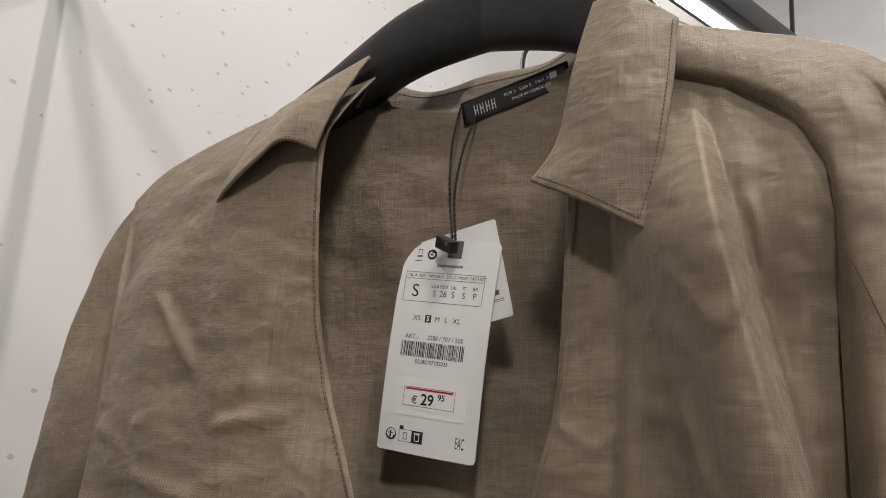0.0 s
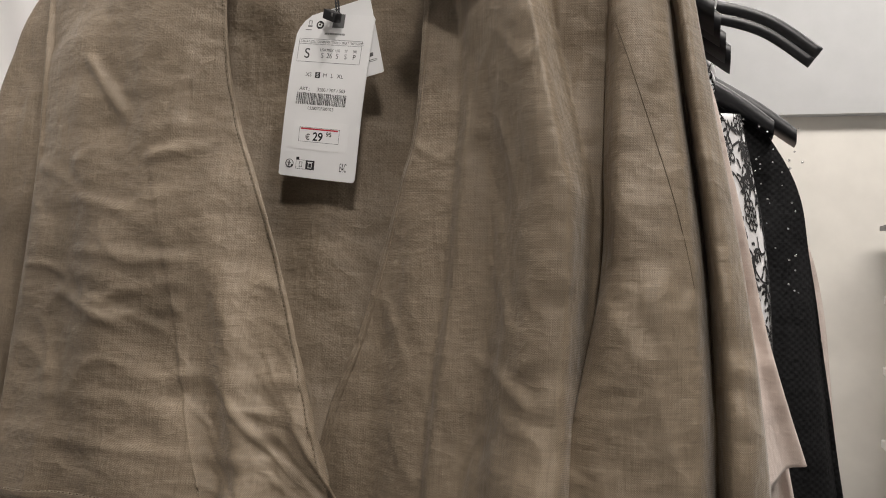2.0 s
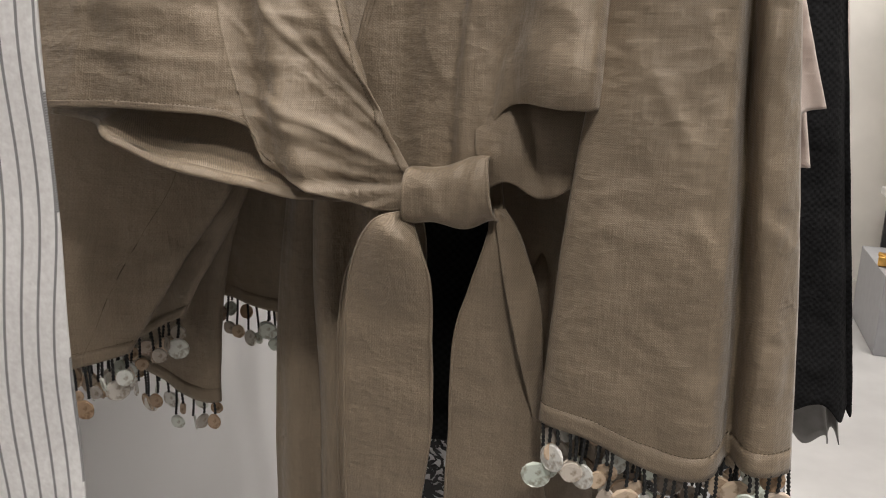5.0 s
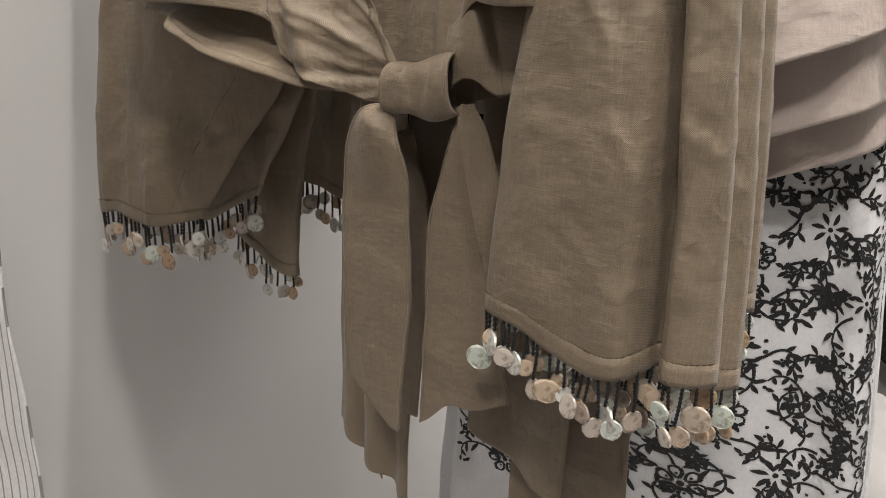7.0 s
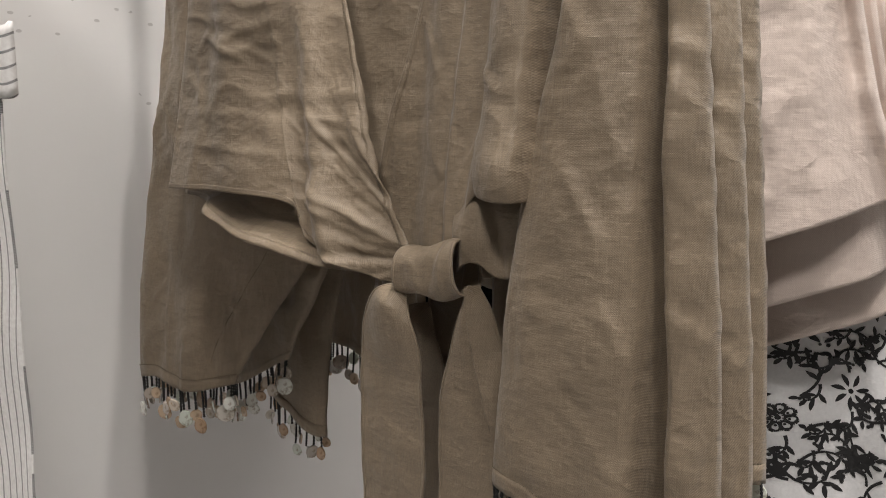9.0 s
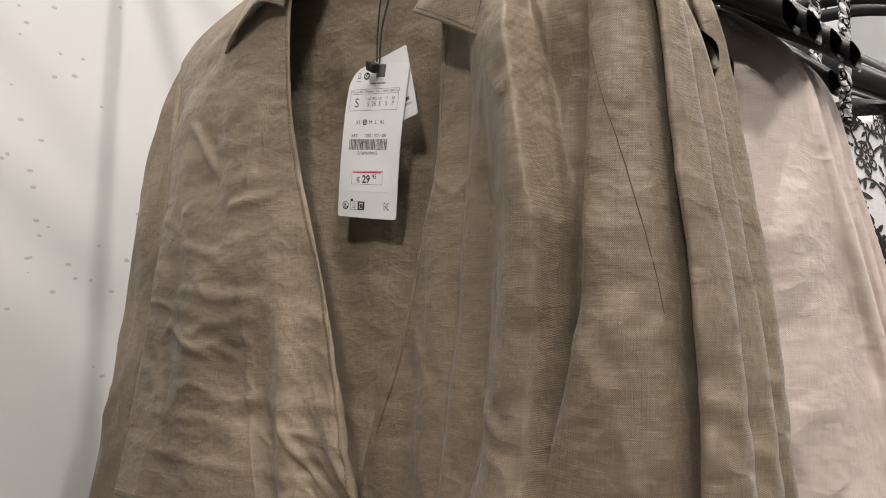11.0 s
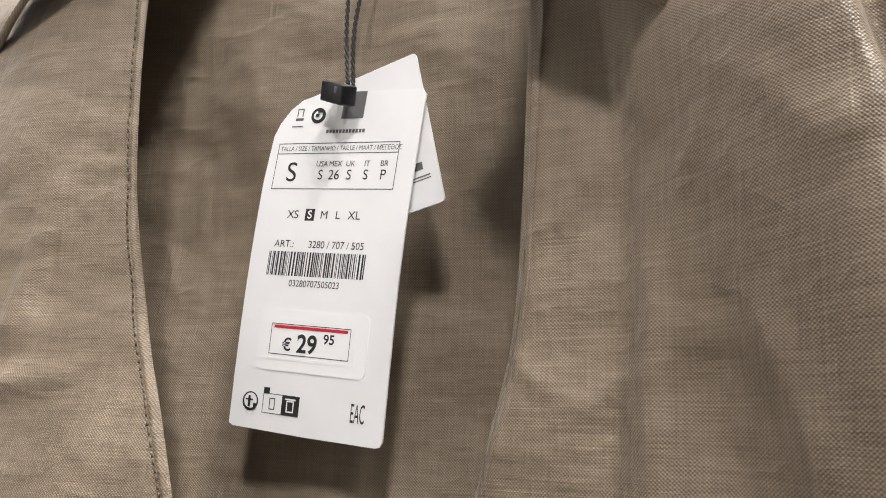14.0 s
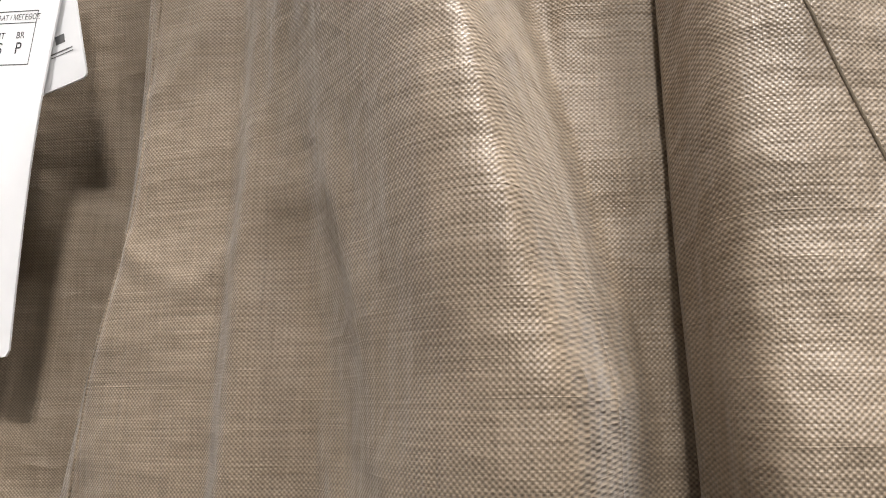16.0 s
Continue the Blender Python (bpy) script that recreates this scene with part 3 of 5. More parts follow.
    # back, seen inside the neck and below the hem
    back = coons([V(-0.226, 0.004, 1.538), V(-0.126, 0.016, 1.582), V(-0.066, 0.028, 1.596), V(-0.019, 0.034, 1.590), V(0.040, 0.032, 1.600), V(0.072, 0.024, 1.609), V(0.176, 0.006, 1.578)],
                 [V(-0.200, -0.046, 1.192), V(-0.152, -0.048, 1.181), V(-0.092, -0.042, 1.158), V(-0.010, -0.028, 1.144), V(0.060, 0.006, 1.138), V(0.175, 0.004, 1.160)],
                 [V(-0.226, 0.004, 1.538), V(-0.213, 0.010, 1.42), V(-0.208, -0.008, 1.30), V(-0.200, -0.046, 1.192)],
                 [V(0.176, 0.006, 1.578), V(0.172, 0.010, 1.42), V(0.174, 0.010, 1.30), V(0.175, 0.004, 1.160)],
                 lambda s, t, p: (0, (0.006 * math.sin(math.pi * s) + 0.006 * bell(0.34 + 0.22 * t, 0.07, s)) * smooth(0.10, 0.3, t) * (1 - 0.8 * t) + wrinkle(p, 21, 0.06, 0.005, (1.5, 1, 0.6)) * smooth(0, 0.1, t) + wrinkle(p, 22, 0.022, 0.0018) * smooth(0, 0.1, t) - (0.026 * smooth(0.925, 1.0, t) + 0.0015 * math.sin(s * 47) * smooth(0.93, 0.98, t)) * smooth(0.06, 0.20, s) * (1 - smooth(0.50, 0.66, s)), (0.003 * wrinkle(p, 23, 0.03, 1) + 0.006 * smooth(0.04, 0.15, s)) * smooth(0.9, 1, t)))
    back_ob = link("back_panel", grid_mesh("back_panel", back, 120, 150), LINEN, top, "", 0.0011)
    link("hem_band", grid_mesh("hem_band", lambda s, t: back(0.02 + 0.6 * s, 1.0 - 0.02 * t) + Vector((0, -0.0012, 0)), 80, 3), LINEN, back_ob, "", 0.0010)

    # sleeves: folded tubes
    fr = sleeve([V(0.108, -0.002, 1.574), V(0.138, -0.010, 1.562), V(0.160, -0.016, 1.539), V(0.170, -0.020, 1.50), V(0.174, -0.026, 1.42), V(0.176, -0.032, 1.345), V(0.164, -0.038, 1.266), V(0.155, -0.042, 1.2), V(0.149, -0.044, 1.13), V(0.141, -0.046, 1.03)],
                [V(0.106, 0.006, 1.606), V(0.136, 0.006, 1.597), V(0.165, 0.005, 1.587), V(0.190, 0.003, 1.572), V(0.204, 0.000, 1.549), V(0.217, -0.002, 1.506), V(0.232, -0.006, 1.434), V(0.246, -0.012, 1.35), V(0.260, -0.020, 1.253), V(0.268, -0.024, 1.18), V(0.276, -0.026, 1.105), V(0.285, -0.028, 1.012)],
                lambda f: -0.004 * math.sin(math.pi * f) + 0.004 * math.sin(9 * f), 0.76, 31, 0.024, SLEEVE_MARKS, 0.013)
    sr = link("sleeve", grid_mesh("sleeve", fr, 150, 130, True), SLEEVE_LINEN, top, "bell sleeve with shell pendants along the hem", 0.0012)
    link("hem_band", grid_mesh("hem_band", lambda s, t: fr(0.6 * s, 1.0 - 0.03 * t) + Vector((0, -0.0007, 0)), 90, 3), LINEN, sr, "", 0.0010)
    fringe(lambda q: fr(0.6 * q, 0.999), 26, sr, rnd)
    fringe(lambda q: fr(0.6 + 0.4 * q, 0.999), 12, sr, rnd)
    fl = sleeve([V(-0.214, 0.004, 1.553), V(-0.242, 0.002, 1.528), V(-0.254, -0.002, 1.49), V(-0.267, -0.006, 1.44), V(-0.280, -0.008, 1.38), V(-0.288, -0.012, 1.30), V(-0.292, -0.024, 1.18), V(-0.291, -0.040, 1.08), V(-0.288, -0.046, 1.004)],
                [V(-0.190, 0.006, 1.562), V(-0.196, 0.004, 1.520), V(-0.190, 0.006, 1.47), V(-0.175, 0.006, 1.42), V(-0.130, 0.016, 1.30), V(-0.090, 0.012, 1.17), V(-0.125, -0.010, 1.09), V(-0.160, -0.030, 1.018)],
                lambda f: 0.004 * math.sin(7 * f), 0, 41, 0.016, CUFF_MARKS)
    sl = link("sleeve", grid_mesh("sleeve", fl, 120, 110, True), SLEEVE_LINEN, top, "bell sleeve with shell pendants along the hem", 0.0012)
    link("hem_band", grid_mesh("hem_band", lambda s, t: fl(0.6 * s, 1.0 - 0.03 * t) + Vector((0, -0.0007, 0)), 70, 3), LINEN, sl, "", 0.0010)
    fringe(lambda q: fl(0.6 * q, 0.999), 20, sl, rnd)
    fringe(lambda q: fl(0.6 + 0.4 * q, 0.999), 12, sl, rnd)

    # seams down the sleeves
    part("seam", tube_bm([fr(0.6 * 0.74 * (1 - (1 - q / 30) ** 2.5), 0.19 + 0.47 * q / 30) + Vector((0, -0.0006, 0)) for q in range(31)], 0.00034, 5, 90), STITCH, sr, "narrow dark seam")
    part("seam", tube_bm([fr(0.050 + 0.001 * q, 0.02 + 0.19 * q / 16) + Vector((0, -0.0008, 0)) for q in range(17)], 0.00034, 5, 50), STITCH, sr, "narrow dark seam")
    part("seam", tube_bm([fl(0.6 * (0.82 - 0.06 * q / 20), 0.70 + 0.29 * q / 20) + Vector((0, -0.0004, 0)) for q in range(21)], 0.00034, 5, 50), STITCH, sl, "narrow dark seam")

    # collar: stand and two leaves
    stand = coons([V(-0.060, 0.014, 1.612), V(-0.074, 0.036, 1.618), V(-0.045, 0.050, 1.614), V(0.000, 0.054, 1.615), V(0.045, 0.048, 1.626), V(0.076, 0.028, 1.630), V(0.074, 0.006, 1.620)],
                  [V(-0.070, 0.012, 1.592), V(-0.078, 0.028, 1.596), V(-0.045, 0.033, 1.590), V(0.000, 0.035, 1.590), V(0.045, 0.032, 1.602), V(0.074, 0.022, 1.604), V(0.070, 0.004, 1.590)],
                  [V(-0.060, 0.014, 1.612), V(-0.070, 0.012, 1.592)], [V(0.074, 0.006, 1.620), V(0.070, 0.004, 1.590)],
                  lambda s, t, p: (0, 0, 0.0035 * math.sin(s * 17) * (1 - t)))
    collar = link("collar_stand", grid_mesh("collar_stand", stand, 60, 10), LINEN, top, "", 0.0018)
    leaf_l = coons([V(-0.058, 0.004, 1.616), V(-0.061, -0.006, 1.600), V(-0.068, -0.016, 1.575), V(-0.073, -0.019, 1.556)],
                   [V(-0.112, -0.004, 1.589), V(-0.119, -0.012, 1.574), V(-0.127, -0.017, 1.556), V(-0.137, -0.020, 1.532)],
                   [V(-0.058, 0.004, 1.616), V(-0.085, 0.002, 1.604), V(-0.112, -0.004, 1.589)],
                   [V(-0.073, -0.019, 1.556), V(-0.088, -0.026, 1.560), V(-0.106, -0.026, 1.549), V(-0.137, -0.020, 1.532)],
                   lambda s, t, p: (0, -0.003 * math.sin(math.pi * t) * (0.4 + s) + wrinkle(p, 51, 0.03, 0.0015), 0))
    cl = link("collar_leaf", grid_mesh("collar_leaf", leaf_l, 36, 36), LINEN, top, "", 0.0020)
    leaf_r = coons([V(0.070, 0.006, 1.624), V(0.066, -0.008, 1.59), V(0.060, -0.014, 1.548), V(0.048, -0.016, 1.528)],
                   [V(0.112, -0.004, 1.603), V(0.111, -0.014, 1.565), V(0.107, -0.018, 1.53), V(0.100, -0.020, 1.502)],
                   [V(0.070, 0.006, 1.624), V(0.090, 0.000, 1.618), V(0.112, -0.004, 1.603)],
                   [V(0.048, -0.016, 1.528), V(0.075, -0.021, 1.515), V(0.100, -0.020, 1.502)],
                   lambda s, t, p: (0, -0.005 * math.sin(math.pi * t) * (1 - 0.5 * s) + wrinkle(p, 52, 0.04, 0.002), 0))
    cr = link("collar_leaf", grid_mesh("collar_leaf", leaf_r, 40, 40), LINEN, top, "", 0.0020)

    # stitches along the collar's edges
    def stitches(path, count, parent):
        bm = bmesh.new()
        for i in range(count):
            a, b = path(i / count), path((i + 0.6) / count)
            mid, d = (a + b) / 2, (b - a)
            m = Matrix.Translation(mid) @ d.to_track_quat("X", "Z").to_matrix().to_4x4()
            box_bm(d.length, 0.0004, 0.0004, bm=bm, turn=m)
        part("stitching", bm, STITCH, parent, "tonal top stitching")

    stitches(lambda q: leaf_r(0.04 + 0.92 * q, 0.93) + Vector((0, -0.0012, 0)), 44, cr)
    stitches(lambda q: leaf_r(0.95, 0.06 + 0.88 * q) + Vector((0, -0.0012, 0)), 30, cr)
    stitches(lambda q: leaf_l(0.04 + 0.92 * q, 0.93) + Vector((0, -0.0012, 0)), 36, cl)
    stitches(lambda q: leaf_l(0.95, 0.06 + 0.88 * q) + Vector((0, -0.0012, 0)), 30, cl)
    stitches(lambda q: stand(0.12 + 0.76 * q, 0.30) + Vector((0, -0.0014, 0)), 60, collar)
    stitches(lambda q: stand(0.12 + 0.76 * q, 0.94) + Vector((0, -0.0014, 0)), 60, collar)
    stitches(lambda q: left(0.972, 0.12 + 0.85 * q) + Vector((0, -0.0019, 0)), 150, body)
    stitches(lambda q: left(0.03 + 0.62 * q, 0.978) + Vector((0, -0.0019, 0)), 70, body)
    stitches(lambda q: fr(0.6 * q, 0.968) + Vector((0, -0.0020, 0)), 60, sr)
    stitches(lambda q: fl(0.6 * q, 0.968) + Vector((0, -0.0020, 0)), 60, sl)

    # knot and hanging ties
    def knot(s, t):
        a = 2 * math.pi * s
        c, d = math.cos(a), math.sin(a)
        high = 0.0150 + 0.0045 * t
        z = high * math.copysign(abs(d) ** 0.75, d) + 0.0016 * math.sin(7 * t + 2.0) * d
        y = -0.0150 * math.copysign(abs(c) ** 0.7, c) + 0.0022 * bell(0.62 + 0.16 * d, 0.07, t) * smooth(-0.2, 0.6, c) - 0.0018 * bell(0.80 + 0.1 * d, 0.07, t) - 0.0016 * bell(0.34 - 0.12 * d, 0.10, t)
        if d < 0:
            z += 0.0050 * bell(0.92, 0.16, t) * -d - 0.0030 * bell(0.55, 0.2, t) * -d
        return V(0.0525 + 0.050 * t + 0.0035 * (1 - d) * t, -0.034, 1.1545 + 0.0065 * t) + Vector((0, y + wrinkle(Vector((t * 0.05, d * 0.02, 0)), 63, 0.014, 0.0012), z))

    k = link("tie_knot", grid_mesh("tie_knot", knot, 72, 36, True), LINEN, top, "", 0.0016)
    for q in (0.0, 0.965):
        link("band_edge", grid_mesh("band_edge", lambda s, t: knot(s, q + 0.035 * t) * 1.0 + Vector((0, -0.0008, 0)), 72, 2, True), LINEN, k, "", 0.0008)

    def ribbon(name, l_pts, r_pts, seed, cup, tip):
        L, R = curve(l_pts), curve(r_pts)

        def fn(s, t):
            p = L(t).lerp(R(t), s)
            p.y += -cup(t) * math.sin(math.pi * s) + wrinkle(p, seed, 0.03, 0.0022, (0.8, 1, 1.0)) * smooth(0, 0.2, t)
            p.z += tip(s) * smooth(0.88, 1, t)
            return p
        ob = link(name, grid_mesh(name, fn, 30, 90), LINEN, top, "", 0.0014)
        for side in (0.0, 0.97):
            link("tie_seam", grid_mesh("tie_seam", lambda s, t: fn(side + 0.03 * s, t) + Vector((0, -0.0011, 0)), 2, 80), LINEN, ob, "", 0.0008)
        return ob

    ribbon("tie_end", [V(0.052, -0.036, 1.145), V(0.034, -0.046, 1.140), V(0.021, -0.044, 1.118), V(0.013, -0.040, 1.084), V(0.010, -0.037, 1.02), V(0.010, -0.034, 0.936)],
           [V(0.056, -0.040, 1.142), V(0.064, -0.044, 1.124), V(0.070, -0.042, 1.104), V(0.071, -0.039, 1.062), V(0.071, -0.036, 1.0), V(0.062, -0.034, 0.938)], 61,
           lambda t: 0.009 * (1 - smooth(0, 0.4, t)) * smooth(0, 0.1, t) + 0.002, lambda s: -0.036 * min(1.0, s * 1.15))
    ribbon("tie_end", [V(0.105, -0.030, 1.150), V(0.1005, -0.036, 1.128), V(0.092, -0.034, 1.102), V(0.082, -0.032, 1.064), V(0.080, -0.030, 0.99), V(0.077, -0.028, 0.912)],
           [V(0.109, -0.026, 1.150), V(0.121, -0.024, 1.130), V(0.133, -0.022, 1.09), V(0.138, -0.022, 1.04), V(0.140, -0.022, 0.99), V(0.147, -0.022, 0.950)], 62,
           lambda t: 0.006 * bell(0.15, 0.25, t) + 0.002, lambda s: 0.010 * bell(0.35, 0.2, s))
    # the right tie is turned over along its edge
    lap = coons([V(0.107, -0.040, 1.149), V(0.109, -0.040, 1.150), V(0.111, -0.036, 1.148)], [V(0.134, -0.030, 1.020), V(0.136, -0.029, 1.018), V(0.139, -0.024, 1.016)],
                [V(0.107, -0.040, 1.149), V(0.112, -0.040, 1.12), V(0.119, -0.037, 1.085), V(0.134, -0.030, 1.020)], [V(0.111, -0.036, 1.148), V(0.123, -0.031, 1.128), V(0.135, -0.027, 1.09), V(0.139, -0.024, 1.016)],
                lambda s, t, p: (0, 0.003 * smooth(0.6, 1, t), 0))
    link("tie_fold", grid_mesh("tie_fold", lap, 16, 40), LINEN, top, "", 0.0012)
    return top


blouse_front = blouse()


# ---- hangers and rail ----
def hanger(m, label="black moulded plastic shirt hanger with a steel hook"):
    top = empty("clothes_hanger", (0, 0, 0), label, "hanger", "hangers on the rail")

    def arm(sign):
        path = curve([Vector((0, 0, 0.0)), Vector((sign * 0.05, 0, -0.012)), Vector((sign * 0.10, 0, -0.042)), Vector((sign * 0.16, 0, -0.078)), Vector((sign * 0.20, 0, -0.108))])

        def fn(s, t):
            a = 2 * math.pi * s
            h = 0.022 * (1 - 0.55 * t)
            w = 0.010 + 0.012 * t
            c, d = math.cos(a), math.sin(a)
            return path(t) + Vector((0, w * math.copysign(abs(c) ** 0.6, c), h * math.copysign(abs(d) ** 0.6, d)))
        return link("arm", grid_mesh("arm", fn, 24, 30, True), BLACK_PLASTIC, top)
    arm(1), arm(-1)
    hook = [Vector((0, 0, 0.0)), Vector((0, 0, 0.035)), Vector((0.018, 0, 0.05)), Vector((0.022, 0, 0.072)), Vector((0, 0, 0.092)), Vector((-0.020, 0, 0.078))]
    part("hook", tube_bm(hook, 0.0018), CHROME, top, "thin bent steel hook")
    bm = box_bm(0.10, 0.016, 0.010, (0, 0, -0.005), 0.003)
    part("bridge", bm, BLACK_PLASTIC, top)
    top.matrix_basis = m
    return top


HANGER_TOP = V(0.005, 0.022, 1.640)
front_hanger = hanger(Matrix.Translation(HANGER_TOP))
RAIL_Z = HANGER_TOP.z + 0.088


# ---- more khaki blouses behind the first ----
def inner_sleeve(parent, l_pts, r_pts, seed, count):
    """A sleeve of a blouse farther along the rail, hanging more steeply than the first one."""
    fn = sleeve(l_pts, r_pts, lambda f: 0.005 * math.sin(5 * f + seed), 0, seed, 0.012, CUFF_MARKS)
    ob = link("sleeve", grid_mesh("sleeve", fn, 70, 70, True), SLEEVE_LINEN, parent, "bell sleeve with shell pendants along the hem", 0.0012)
    rnd = random.Random(seed)
    link("hem_band", grid_mesh("hem_band", lambda s, t: fn(0.6 * s, 1.0 - 0.03 * t) + Vector((0, -0.0007, 0)), 60, 3), LINEN, ob, "", 0.0010)
    fringe(lambda q: fn(0.6 * q, 0.999), count, ob, rnd)
    fringe(lambda q: fn(0.6 + 0.4 * q, 0.999), count // 2, ob, rnd)
    return ob


TOP_L = [V(-0.214, 0.004, 1.553), V(-0.238, 0.002, 1.528), V(-0.246, 0.0, 1.45), V(-0.252, 0.0, 1.32)]
TOP_R = [V(-0.190, 0.006, 1.562), V(-0.190, 0.006, 1.50), V(-0.165, 0.006, 1.42), V(-0.120, 0.006, 1.30)]
for dy, dx, dz, turn, low, seed in ((0.068, -0.006, -0.004, 0.5, -0.028, 141), (0.128, -0.016, 0.002, -1.5, 0.0, 151)):
    twin = copy_thing(blouse_front, pose(dx, dy, dz, 0, 0, turn))
    sleeves = [c for c in twin.children if c.name.startswith("sleeve")]
    sleeves[0].location = (0.0, 0.0, low)
    for ob, dx_tie in zip([c for c in twin.children if c.name.startswith("tie_end")], (-0.030, 0.022)):
        ob.location = (dx_tie, 0.0, low)
    for ob in list(sleeves[1].children_recursive) + [sleeves[1]]:
        bpy.data.objects.remove(ob)
    if seed == 141:
        inner_sleeve(twin, TOP_L + [V(-0.262, -0.030, 1.12), V(-0.262, -0.034, 0.985)], TOP_R + [V(-0.090, -0.030, 1.16), V(-0.120, -0.034, 1.09), V(-0.150, -0.036, 1.030)], seed, 14)
        inner_sleeve(twin, TOP_L + [V(-0.220, 0.016, 1.12), V(-0.250, 0.016, 0.962)], TOP_R + [V(-0.120, 0.012, 1.16), V(-0.142, 0.010, 1.05), V(-0.148, 0.010, 0.948)], 145, 11)
    else:
        inner_sleeve(twin, TOP_L + [V(-0.205, 0.0, 1.16), V(-0.200, 0.0, 1.012)], TOP_R + [V(-0.060, 0.0, 1.16), V(-0.075, 0.0, 1.08), V(-0.090, 0.0, 1.012)], seed, 12)
    copy_thing(front_hanger, Matrix.Translation(HANGER_TOP + Vector((dx, dy, dz - 0.024))))


# ---- hang tag and neck label ----
def tag_point(x, z, lift=0.0):
    """A point of the card: x across from its middle line, z down from its top; it hangs turned by some six degrees and bows a little."""
    a = radians(5.6)
    bow = 0.0022 * math.sin(max(0.0, min(1.0, z / 0.108)) * math.pi)
    return V(-0.0037 + x * math.cos(a) - z * math.sin(a), 0.010 - bow - lift + 0.03 * x, 1.509 - x * math.sin(a) - z * math.cos(a))


def card(name, outline, place, material, parent, thick, label=""):
    """A thin card cut to an outline."""
    bm = bmesh.new()
    n = len(outline)
    lo, hi = [bm.verts.new((x, 0.0, z)) for x, z in outline], [bm.verts.new((x, thick, z)) for x, z in outline]
    for i in range(n):
        bm.faces.new((lo[i], lo[(i + 1) % n], hi[(i + 1) % n], hi[i]))
    for ring in (lo, hi):
        bm.faces.new(ring)
    # cross cuts let the sheet bend
    z0, z1 = min(z for x, z in outline), max(z for x, z in outline)
    steps = int((z1 - z0) / 0.0045)
    for k in range(1, steps):
        bmesh.ops.bisect_plane(bm, geom=bm.verts[:] + bm.edges[:] + bm.faces[:], plane_co=(0, 0, z0 + (z1 - z0) * k / steps + 0.00003), plane_no=(0, 0, 1), dist=1e-6)
    for v in bm.verts:
        v.co = place(v.co.x, v.co.z, v.co.y)
    bmesh.ops.triangulate(bm, faces=[f for f in bm.faces if len(f.verts) > 4])
    bmesh.ops.recalc_face_normals(bm, faces=bm.faces)
    return part(name, bm, material, parent, label, True)


def rounded(x0, x1, z0, z1, r, steps=5, sides=14):
    pts = []
    for cx, cz, a0 in ((x1 - r, z0 + r, -90), (x1 - r, z1 - r, 0), (x0 + r, z1 - r, 90), (x0 + r, z0 + r, 180)):
        for k in range(steps + 1):
            a = radians(a0 + 90 * k / steps)
            pts.append((cx + r * math.cos(a), cz + r * math.sin(a)))
    out = []
    for p, q in zip(pts, pts[1:] + pts[:1]):
        d = math.hypot(q[0] - p[0], q[1] - p[1])
        n = max(1, int(d / 0.008))
        out += [(p[0] + (q[0] - p[0]) * k / n, p[1] + (q[1] - p[1]) * k / n) for k in range(n)]
    return out


def lettering(text, x, z, size, place, material, parent, lift, name="lettering", wide=1.0, centre=False, bold=0.0):
    """Flat letters laid on a curved card; x, z is the left end of the base line."""
    cu = bpy.data.curves.new("letters", "FONT")
    cu.body, cu.size, cu.offset = text, size, bold
    cu.align_x = "CENTER" if centre else "LEFT"
    ob = bpy.data.objects.new("letters", cu)
    scene.collection.objects.link(ob)
    bpy.context.view_layer.update()
    me = bpy.data.meshes.new_from_object(ob.evaluated_get(bpy.context.evaluated_depsgraph_get()))
    bpy.data.objects.remove(ob)
    for v in me.vertices:
        v.co = place(x + v.co.x * wide, z - v.co.y, lift)
    me.name = name
    me.materials.clear()
    return link(name, me, material, parent)


def bars(rects, place, material, parent, lift, name):
    bm = bmesh.new()
    for x0, x1, z0, z1 in rects:
        bm.faces.new([bm.verts.new(place(a, b, lift)) for a, b in ((x0, z0), (x0, z1), (x1, z1), (x1, z0))])
    bmesh.ops.recalc_face_normals(bm, faces=bm.faces)
    return part(name, bm, material, parent, "", True)


def frame_rects(x0, x1, z0, z1, w):
    return [(x0, x1, z0, z0 + w), (x0, x1, z1 - w, z1), (x0, x0 + w, z0, z1), (x1 - w, x1, z0, z1)]


def ring_outline(cx, cz, r, n=20):
    return [(cx + r * math.cos(2 * math.pi * k / n), cz + r * math.sin(2 * math.pi * k / n)) for k in range(n)]


